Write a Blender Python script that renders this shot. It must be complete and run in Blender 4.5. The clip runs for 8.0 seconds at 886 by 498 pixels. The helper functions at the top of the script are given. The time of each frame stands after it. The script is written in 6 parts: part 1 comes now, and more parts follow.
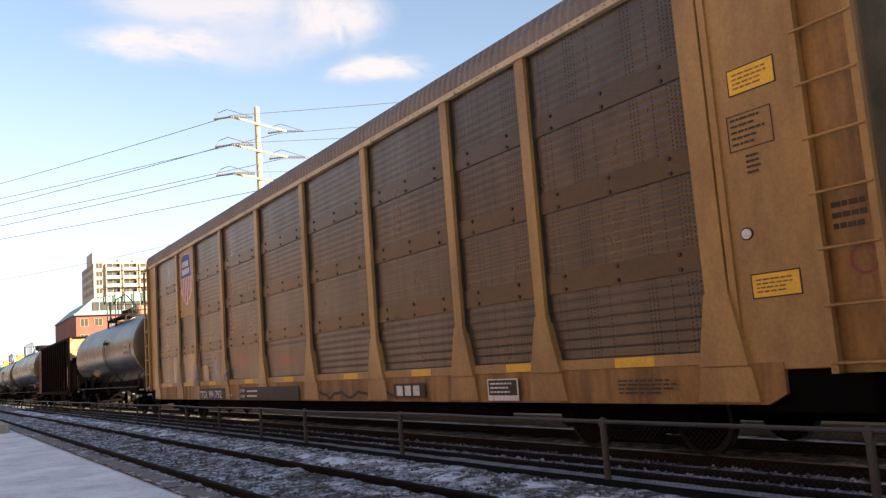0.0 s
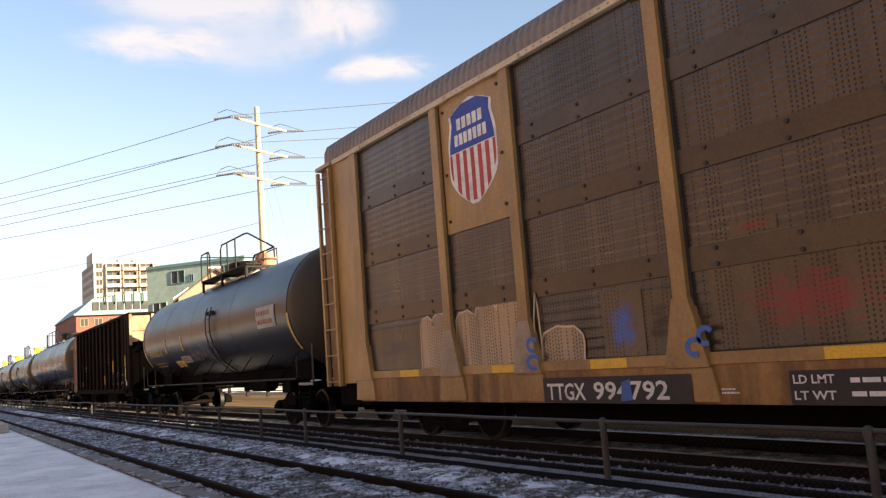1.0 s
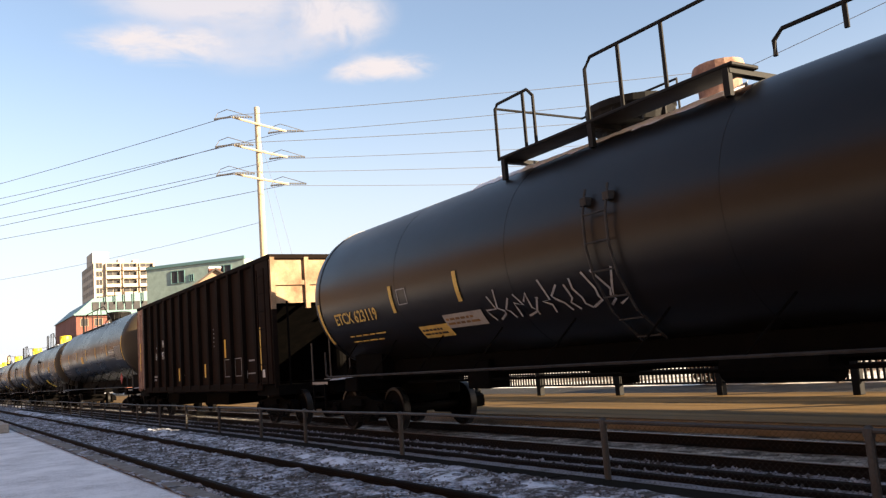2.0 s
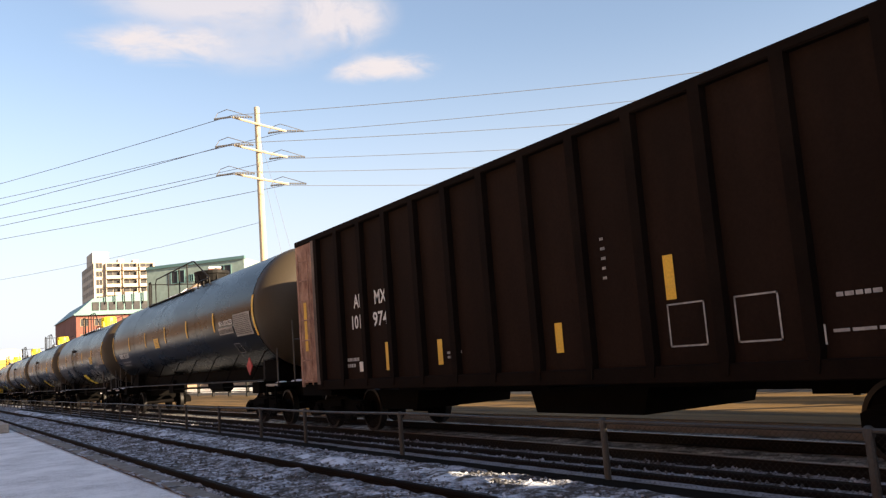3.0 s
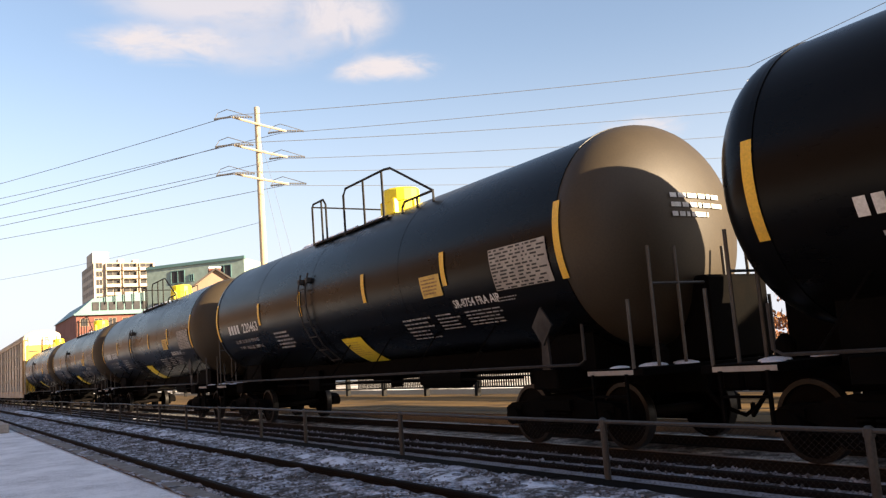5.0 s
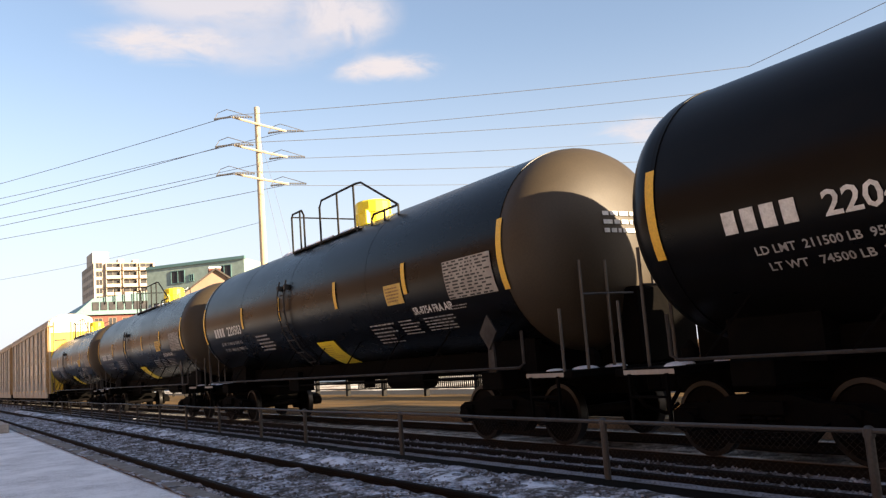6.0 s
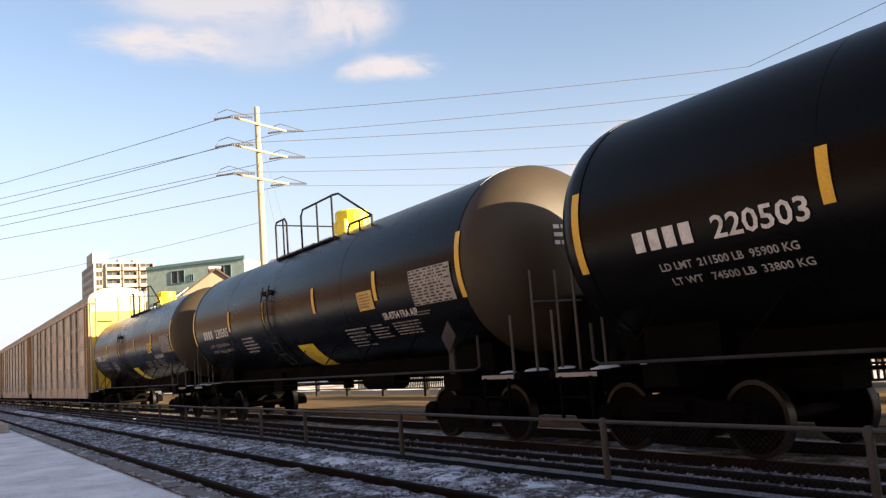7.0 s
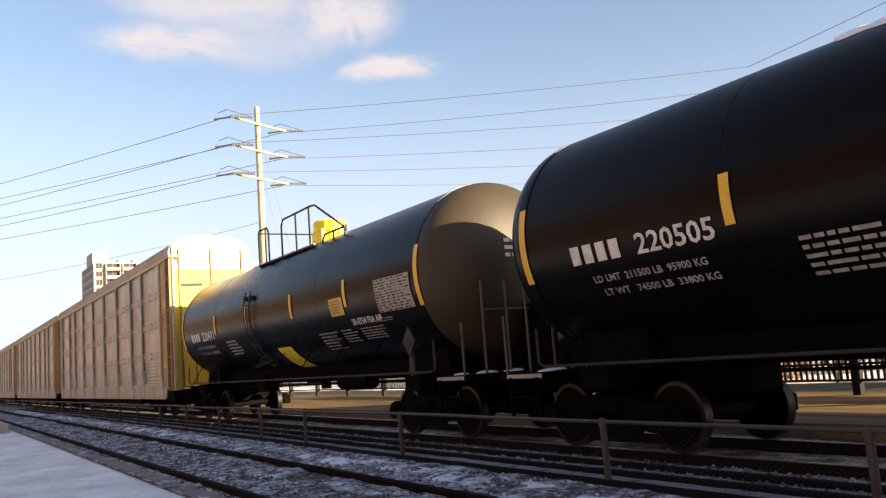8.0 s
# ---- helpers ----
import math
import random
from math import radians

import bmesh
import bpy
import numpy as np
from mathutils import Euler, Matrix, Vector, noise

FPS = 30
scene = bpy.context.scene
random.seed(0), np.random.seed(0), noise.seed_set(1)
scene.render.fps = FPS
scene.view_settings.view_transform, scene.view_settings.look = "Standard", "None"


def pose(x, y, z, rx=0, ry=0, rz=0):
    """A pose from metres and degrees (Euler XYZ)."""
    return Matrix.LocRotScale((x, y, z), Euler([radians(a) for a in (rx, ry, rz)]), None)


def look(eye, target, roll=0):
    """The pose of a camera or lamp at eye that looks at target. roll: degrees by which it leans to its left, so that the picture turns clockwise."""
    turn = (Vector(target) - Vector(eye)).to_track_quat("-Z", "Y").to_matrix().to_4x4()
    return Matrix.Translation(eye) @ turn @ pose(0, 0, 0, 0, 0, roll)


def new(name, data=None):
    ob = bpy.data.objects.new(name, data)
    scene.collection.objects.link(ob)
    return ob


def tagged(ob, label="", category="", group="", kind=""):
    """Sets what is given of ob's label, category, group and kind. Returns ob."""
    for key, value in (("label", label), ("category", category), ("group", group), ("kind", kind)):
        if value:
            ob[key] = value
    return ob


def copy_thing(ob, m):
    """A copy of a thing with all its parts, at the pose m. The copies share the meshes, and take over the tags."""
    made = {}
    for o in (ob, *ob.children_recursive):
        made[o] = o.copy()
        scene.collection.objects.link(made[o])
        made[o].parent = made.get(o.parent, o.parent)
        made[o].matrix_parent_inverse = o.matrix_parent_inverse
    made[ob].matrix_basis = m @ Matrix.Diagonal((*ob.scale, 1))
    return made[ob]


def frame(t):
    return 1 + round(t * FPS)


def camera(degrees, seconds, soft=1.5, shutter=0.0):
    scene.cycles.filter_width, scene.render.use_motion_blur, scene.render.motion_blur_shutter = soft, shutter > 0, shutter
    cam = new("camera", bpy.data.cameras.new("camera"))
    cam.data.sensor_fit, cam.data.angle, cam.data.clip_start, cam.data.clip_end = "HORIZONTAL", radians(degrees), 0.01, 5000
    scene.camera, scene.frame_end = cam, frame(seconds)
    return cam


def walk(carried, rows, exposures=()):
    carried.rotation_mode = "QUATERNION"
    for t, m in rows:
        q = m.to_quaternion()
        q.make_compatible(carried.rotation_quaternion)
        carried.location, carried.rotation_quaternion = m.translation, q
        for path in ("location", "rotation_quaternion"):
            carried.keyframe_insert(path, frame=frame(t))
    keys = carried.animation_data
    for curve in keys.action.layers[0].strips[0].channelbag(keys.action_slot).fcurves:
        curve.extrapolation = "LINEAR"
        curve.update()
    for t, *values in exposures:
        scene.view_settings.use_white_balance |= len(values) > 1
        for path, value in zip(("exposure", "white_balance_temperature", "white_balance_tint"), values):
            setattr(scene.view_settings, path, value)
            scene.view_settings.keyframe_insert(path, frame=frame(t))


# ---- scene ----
# ---- camera ----
cam = camera(55.5, 8.0, soft=1.3)
# metres per plan unit (along, across, up), skew and lean, fitted to camera view
ALONG, ACROSS, UP, SKEW, LEAN_X, LEAN_Y = 1.05, 0.9712, 0.9067, -0.2135, -0.0565, 0.0351
EYE = Vector((0, 0, 1.6 * UP))
YAW, PITCH = radians(58.142), radians(7.360)
AHEAD = Vector((-math.sin(YAW) * math.cos(PITCH), math.cos(YAW) * math.cos(PITCH), math.sin(PITCH)))
walk(cam, [(0.0, look(EYE, EYE + AHEAD, -4.314)), (8.0, look(EYE, EYE + AHEAD, -4.314))], exposures=[(0.0, 2.24, 6680, 14), (1.2, 2.22, 6680, 14), (2.4, 2.05, 6620, 15), (8.0, 2.03, 6580, 15)])

# ---- light ----
SUN_AZ, SUN_EL = radians(32), radians(16)
SUN_DIR = Vector((math.cos(SUN_EL) * math.cos(SUN_AZ), math.cos(SUN_EL) * math.sin(SUN_AZ), math.sin(SUN_EL)))
world = bpy.data.worlds.new("winter_sky")
scene.world = world
world.use_nodes = True
wn, wl = world.node_tree.nodes, world.node_tree.links
sky = wn.new("ShaderNodeTexSky")
sky.sky_type, sky.sun_disc = "NISHITA", False
sky.sun_elevation, sky.sun_rotation = SUN_EL, radians(90) - SUN_AZ
sky.air_density, sky.dust_density, sky.ozone_density = 1.0, 1.0, 1.0
# winter haze: the sky pales evenly towards the horizon all round
co = wn.new("ShaderNodeTexCoord")
sep = wn.new("ShaderNodeSeparateXYZ")
wl.new(co.outputs["Generated"], sep.inputs[0])
haze = wn.new("ShaderNodeMapRange")
haze.interpolation_type = "SMOOTHSTEP"
haze.inputs["From Min"].default_value, haze.inputs["From Max"].default_value = -0.05, 0.39
haze.inputs["To Min"].default_value, haze.inputs["To Max"].default_value = 0.97, 0.06
wl.new(sep.outputs[2], haze.inputs[0])
pale = wn.new("ShaderNodeMix")
pale.data_type = "RGBA"
pale.inputs["B"].default_value = (3.45, 3.66, 4.03, 1)
wl.new(haze.outputs[0], pale.inputs["Factor"])
wl.new(sky.outputs[0], pale.inputs["A"])
wl.new(pale.outputs["Result"], wn["Background"].inputs[0])
wn["Background"].inputs[1].default_value = 0.06
sun_data = bpy.data.lights.new("sun", "SUN")
sun_data.energy, sun_data.angle, sun_data.color = 5.0, radians(0.5), (1.0, 0.82, 0.55)
sun = new("sun", sun_data)
sun.matrix_world = look(SUN_DIR * 200, (0, 0, 0))


# ---- materials ----
def material(name, colour, rough=0.7, metal=0.0, second=None, scale=3.0, amount=0.5, bump=0.0, bump_scale=40.0, streak=(1, 1, 1), spec=0.5, vary=0.0):
    """Principled surface with large stains (colour to second), fine grain and relief, in object space."""
    m = bpy.data.materials.new(name)
    m.use_nodes = True
    n, l = m.node_tree.nodes, m.node_tree.links
    b = n["Principled BSDF"]
    b.inputs["Roughness"].default_value, b.inputs["Metallic"].default_value = rough, metal
    b.inputs["Specular IOR Level"].default_value = spec
    co = n.new("ShaderNodeTexCoord")
    mp = n.new("ShaderNodeMapping")
    mp.inputs["Scale"].default_value = streak
    l.new(co.outputs["Object"], mp.inputs[0])
    big = n.new("ShaderNodeTexNoise")
    big.inputs["Scale"].default_value, big.inputs["Detail"].default_value, big.inputs["Roughness"].default_value = scale, 6, 0.65
    l.new(mp.outputs[0], big.inputs[0])
    ramp = n.new("ShaderNodeMapRange")
    ramp.inputs["From Min"].default_value, ramp.inputs["From Max"].default_value = 0.62 - amount * 0.35, 0.75
    l.new(big.outputs[0], ramp.inputs[0])
    mix = n.new("ShaderNodeMix")
    mix.data_type = "RGBA"
    mix.inputs["A"].default_value = (*colour, 1)
    mix.inputs["B"].default_value = (*(second or [c * 0.7 for c in colour]), 1)
    l.new(ramp.outputs[0], mix.inputs["Factor"])
    fine = n.new("ShaderNodeTexNoise")
    fine.inputs["Scale"].default_value, fine.inputs["Detail"].default_value = bump_scale, 4
    l.new(co.outputs["Object"], fine.inputs[0])
    grain = n.new("ShaderNodeMapRange")
    grain.inputs["From Min"].default_value, grain.inputs["From Max"].default_value = 0.25, 0.75
    grain.inputs["To Min"].default_value, grain.inputs["To Max"].default_value = 0.84, 1.14
    l.new(fine.outputs[0], grain.inputs[0])
    mul = n.new("ShaderNodeMix")
    mul.data_type, mul.blend_type = "RGBA", "MULTIPLY"
    mul.inputs["Factor"].default_value = 1.0
    l.new(mix.outputs["Result"], mul.inputs["A"])
    l.new(grain.outputs[0], mul.inputs["B"])
    out = mul.outputs["Result"]
    if vary:
        info = n.new("ShaderNodeObjectInfo")
        vr = n.new("ShaderNodeMapRange")
        vr.inputs["To Min"].default_value, vr.inputs["To Max"].default_value = 1 - vary, 1 + vary
        l.new(info.outputs["Random"], vr.inputs[0])
        vm = n.new("ShaderNodeMix")
        vm.data_type, vm.blend_type = "RGBA", "MULTIPLY"
        vm.inputs["Factor"].default_value = 1.0
        l.new(out, vm.inputs["A"])
        l.new(vr.outputs[0], vm.inputs["B"])
        out = vm.outputs["Result"]
    l.new(out, b.inputs["Base Color"])
    rr = n.new("ShaderNodeMapRange")
    rr.inputs["To Min"].default_value, rr.inputs["To Max"].default_value = max(0.05, rough - 0.12), min(1, rough + 0.15)
    l.new(big.outputs[0], rr.inputs[0])
    l.new(rr.outputs[0], b.inputs["Roughness"])
    if bump:
        bp = n.new("ShaderNodeBump")
        bp.inputs["Strength"].default_value, bp.inputs["Distance"].default_value = bump, 0.01
        l.new(fine.outputs[0], bp.inputs["Height"])
        l.new(bp.outputs[0], b.inputs["Normal"])
    return m


def math_node(n, l, op, a, b=None):
    q = n.new("ShaderNodeMath")
    q.operation = op
    for i, v in enumerate((a, b)):
        if v is None:
            continue
        if isinstance(v, (int, float)):
            q.inputs[i].default_value = v
        else:
            l.new(v, q.inputs[i])
    return q.outputs[0]


def perforated(name, colour, second):
    """Galvanised sheet with columns of small punched slots, some columns denser than others."""
    m = material(name, colour, 0.29, 0.5, second, 0.9, 0.5, 0.15, 30, (1.5, 1, 0.5), vary=0.10)
    n, l = m.node_tree.nodes, m.node_tree.links
    b = n["Principled BSDF"]
    co = n.new("ShaderNodeTexCoord")
    sep = n.new("ShaderNodeSeparateXYZ")
    l.new(co.outputs["Object"], sep.inputs[0])
    col = math_node(n, l, "MULTIPLY", sep.outputs[0], 1 / 0.058)
    fx = math_node(n, l, "FRACT", col)
    inx = math_node(n, l, "LESS_THAN", math_node(n, l, "ABSOLUTE", math_node(n, l, "SUBTRACT", fx, 0.5)), 0.17)
    white = n.new("ShaderNodeTexWhiteNoise")
    white.noise_dimensions = "1D"
    l.new(math_node(n, l, "FLOOR", col), white.inputs["W"])
    group = n.new("ShaderNodeTexWhiteNoise")
    group.noise_dimensions = "1D"
    l.new(math_node(n, l, "FLOOR", math_node(n, l, "MULTIPLY", col, 1 / 4)), group.inputs["W"])
    dense = math_node(n, l, "MAXIMUM", math_node(n, l, "GREATER_THAN", group.outputs["Value"], 0.58), math_node(n, l, "GREATER_THAN", white.outputs["Value"], 0.66))
    fz = math_node(n, l, "FRACT", math_node(n, l, "ADD", math_node(n, l, "MULTIPLY", sep.outputs[2], 1 / 0.048), white.outputs["Value"]))
    inz = math_node(n, l, "LESS_THAN", fz, 0.52)
    hole = math_node(n, l, "MULTIPLY", math_node(n, l, "MULTIPLY", inx, inz), dense)
    old = b.inputs["Base Color"].links[0].from_socket
    mix = n.new("ShaderNodeMix")
    mix.data_type = "RGBA"
    l.new(hole, mix.inputs["Factor"])
    l.new(old, mix.inputs["A"])
    mix.inputs["B"].default_value = (0.022, 0.018, 0.016, 1)
    l.new(mix.outputs["Result"], b.inputs["Base Color"])
    return m


def sprayed(name, paint, sheet, second, streak, thick=0.8):
    """Punched sheet with a patch of spray paint that thins out unevenly towards the rim."""
    m = perforated(name, sheet, second)
    n, l = m.node_tree.nodes, m.node_tree.links
    b = n["Principled BSDF"]
    co = n.new("ShaderNodeTexCoord")
    sep = n.new("ShaderNodeSeparateXYZ")
    l.new(co.outputs["Generated"], sep.inputs[0])
    dx = math_node(n, l, "MULTIPLY", math_node(n, l, "SUBTRACT", sep.outputs[0], 0.5), 2.0)
    dz = math_node(n, l, "MULTIPLY", math_node(n, l, "SUBTRACT", sep.outputs[2], 0.5), 2.0)
    r = math_node(n, l, "SQRT", math_node(n, l, "ADD", math_node(n, l, "MULTIPLY", dx, dx), math_node(n, l, "MULTIPLY", dz, dz)))
    mp = n.new("ShaderNodeMapping")
    mp.inputs["Scale"].default_value = streak
    l.new(co.outputs["Object"], mp.inputs[0])
    blot = n.new("ShaderNodeTexNoise")
    blot.inputs["Scale"].default_value, blot.inputs["Detail"].default_value, blot.inputs["Roughness"].default_value = 3.0, 5, 0.6
    l.new(mp.outputs[0], blot.inputs[0])
    cover = n.new("ShaderNodeMapRange")
    cover.interpolation_type = "SMOOTHSTEP"
    cover.inputs["From Min"].default_value, cover.inputs["From Max"].default_value, cover.inputs["To Max"].default_value = 0.0, 0.8, thick
    l.new(math_node(n, l, "SUBTRACT", math_node(n, l, "MULTIPLY", blot.outputs[0], 2.1), math_node(n, l, "ADD", r, 0.25)), cover.inputs[0])
    rim = n.new("ShaderNodeMapRange")
    rim.inputs["From Min"].default_value, rim.inputs["From Max"].default_value = 1.0, 0.75
    l.new(r, rim.inputs[0])
    old = b.inputs["Base Color"].links[0].from_socket
    mix = n.new("ShaderNodeMix")
    mix.data_type = "RGBA"
    l.new(math_node(n, l, "MULTIPLY", cover.outputs[0], rim.outputs[0]), mix.inputs["Factor"])
    l.new(old, mix.inputs["A"])
    mix.inputs["B"].default_value = (*paint, 1)
    l.new(mix.outputs["Result"], b.inputs["Base Color"])
    return m


def snow_ground(name, stone, snow, scale, low, high, bump, stone_scale):
    """Ballast or asphalt with wind-blown snow lying in patches."""
    m = bpy.data.materials.new(name)
    m.use_nodes = True
    n, l = m.node_tree.nodes, m.node_tree.links
    b = n["Principled BSDF"]
    b.inputs["Roughness"].default_value = 0.85
    b.inputs["Specular IOR Level"].default_value = 0.25
    co = n.new("ShaderNodeTexCoord")
    patch = n.new("ShaderNodeTexNoise")
    patch.inputs["Scale"].default_value, patch.inputs["Detail"].default_value, patch.inputs["Roughness"].default_value = scale, 8, 0.7
    l.new(co.outputs["Object"], patch.inputs[0])
    vor = n.new("ShaderNodeTexVoronoi")
    vor.inputs["Scale"].default_value = stone_scale
    l.new(co.outputs["Object"], vor.inputs[0])
    soft = math_node(n, l, "ADD", patch.outputs[0], math_node(n, l, "MULTIPLY", vor.outputs["Distance"], -0.10))
    mr = n.new("ShaderNodeMapRange")
    mr.inputs["From Min"].default_value, mr.inputs["From Max"].default_value = low, high
    l.new(soft, mr.inputs[0])
    tone = n.new("ShaderNodeMix")
    tone.data_type = "RGBA"
    tone.inputs["A"].default_value = (*[c * 0.45 for c in stone], 1)
    tone.inputs["B"].default_value = (*[c * 1.4 for c in stone], 1)
    hue = n.new("ShaderNodeSeparateColor")
    l.new(vor.outputs["Color"], hue.inputs[0])
    l.new(hue.outputs[0], tone.inputs["Factor"])
    mix = n.new("ShaderNodeMix")
    mix.data_type = "RGBA"
    l.new(mr.outputs[0], mix.inputs["Factor"])
    l.new(tone.outputs["Result"], mix.inputs["A"])
    mix.inputs["B"].default_value = (*snow, 1)
    l.new(mix.outputs["Result"], b.inputs["Base Color"])
    bp = n.new("ShaderNodeBump")
    bp.inputs["Strength"].default_value, bp.inputs["Distance"].default_value = bump, 0.03
    l.new(math_node(n, l, "ADD", vor.outputs["Distance"], patch.outputs[0]), bp.inputs["Height"])
    l.new(bp.outputs[0], b.inputs["Normal"])
    return m


def cloud_material(name, seed, strength=1.0, bias=0.0):
    m = bpy.data.materials.new(name)
    m.use_nodes = True
    n, l = m.node_tree.nodes, m.node_tree.links
    n.remove(n["Principled BSDF"])
    co = n.new("ShaderNodeTexCoord")
    mp = n.new("ShaderNodeMapping")
    mp.inputs["Location"].default_value = (seed * 3.7, seed * 1.3, seed)
    mp.inputs["Scale"].default_value = (2.2, 1.6, 1)
    l.new(co.outputs["Generated"], mp.inputs[0])
    noi = n.new("ShaderNodeTexNoise")
    noi.inputs["Scale"].default_value, noi.inputs["Detail"].default_value, noi.inputs["Roughness"].default_value = 1.7, 7, 0.6
    noi.inputs["Distortion"].default_value = 0.4
    l.new(mp.outputs[0], noi.inputs[0])
    sep = n.new("ShaderNodeSeparateXYZ")
    l.new(co.outputs["Generated"], sep.inputs[0])
    dx = math_node(n, l, "MULTIPLY", math_node(n, l, "SUBTRACT", sep.outputs[0], 0.5), 2.0)
    dy = math_node(n, l, "MULTIPLY", math_node(n, l, "SUBTRACT", sep.outputs[1], 0.45), 2.1)
    r = math_node(n, l, "SQRT", math_node(n, l, "ADD", math_node(n, l, "MULTIPLY", dx, dx), math_node(n, l, "MULTIPLY", dy, dy)))
    body = math_node(n, l, "SUBTRACT", math_node(n, l, "SUBTRACT", math_node(n, l, "MULTIPLY", noi.outputs[0], 3.2), 0.85 - bias), math_node(n, l, "MULTIPLY", r, 1.15))
    mr = n.new("ShaderNodeMapRange")
    mr.interpolation_type = "SMOOTHSTEP"
    mr.inputs["From Min"].default_value, mr.inputs["From Max"].default_value = -0.45, 1.0
    mr.inputs["To Max"].default_value = strength
    l.new(body, mr.inputs[0])
    em, tr, mx = n.new("ShaderNodeEmission"), n.new("ShaderNodeBsdfTransparent"), n.new("ShaderNodeMixShader")
    em.inputs[0].default_value = (1.0, 0.95, 0.94, 1)
    em.inputs[1].default_value = 0.215
    fade = n.new("ShaderNodeMapRange")
    fade.interpolation_type = "SMOOTHSTEP"
    fade.inputs["From Min"].default_value, fade.inputs["From Max"].default_value = 0.98, 0.35
    l.new(r, fade.inputs[0])
    l.new(math_node(n, l, "MULTIPLY", mr.outputs[0], fade.outputs[0]), mx.inputs[0])
    l.new(tr.outputs[0], mx.inputs[1])
    l.new(em.outputs[0], mx.inputs[2])
    l.new(mx.outputs[0], n["Material Output"].inputs[0])
    return m


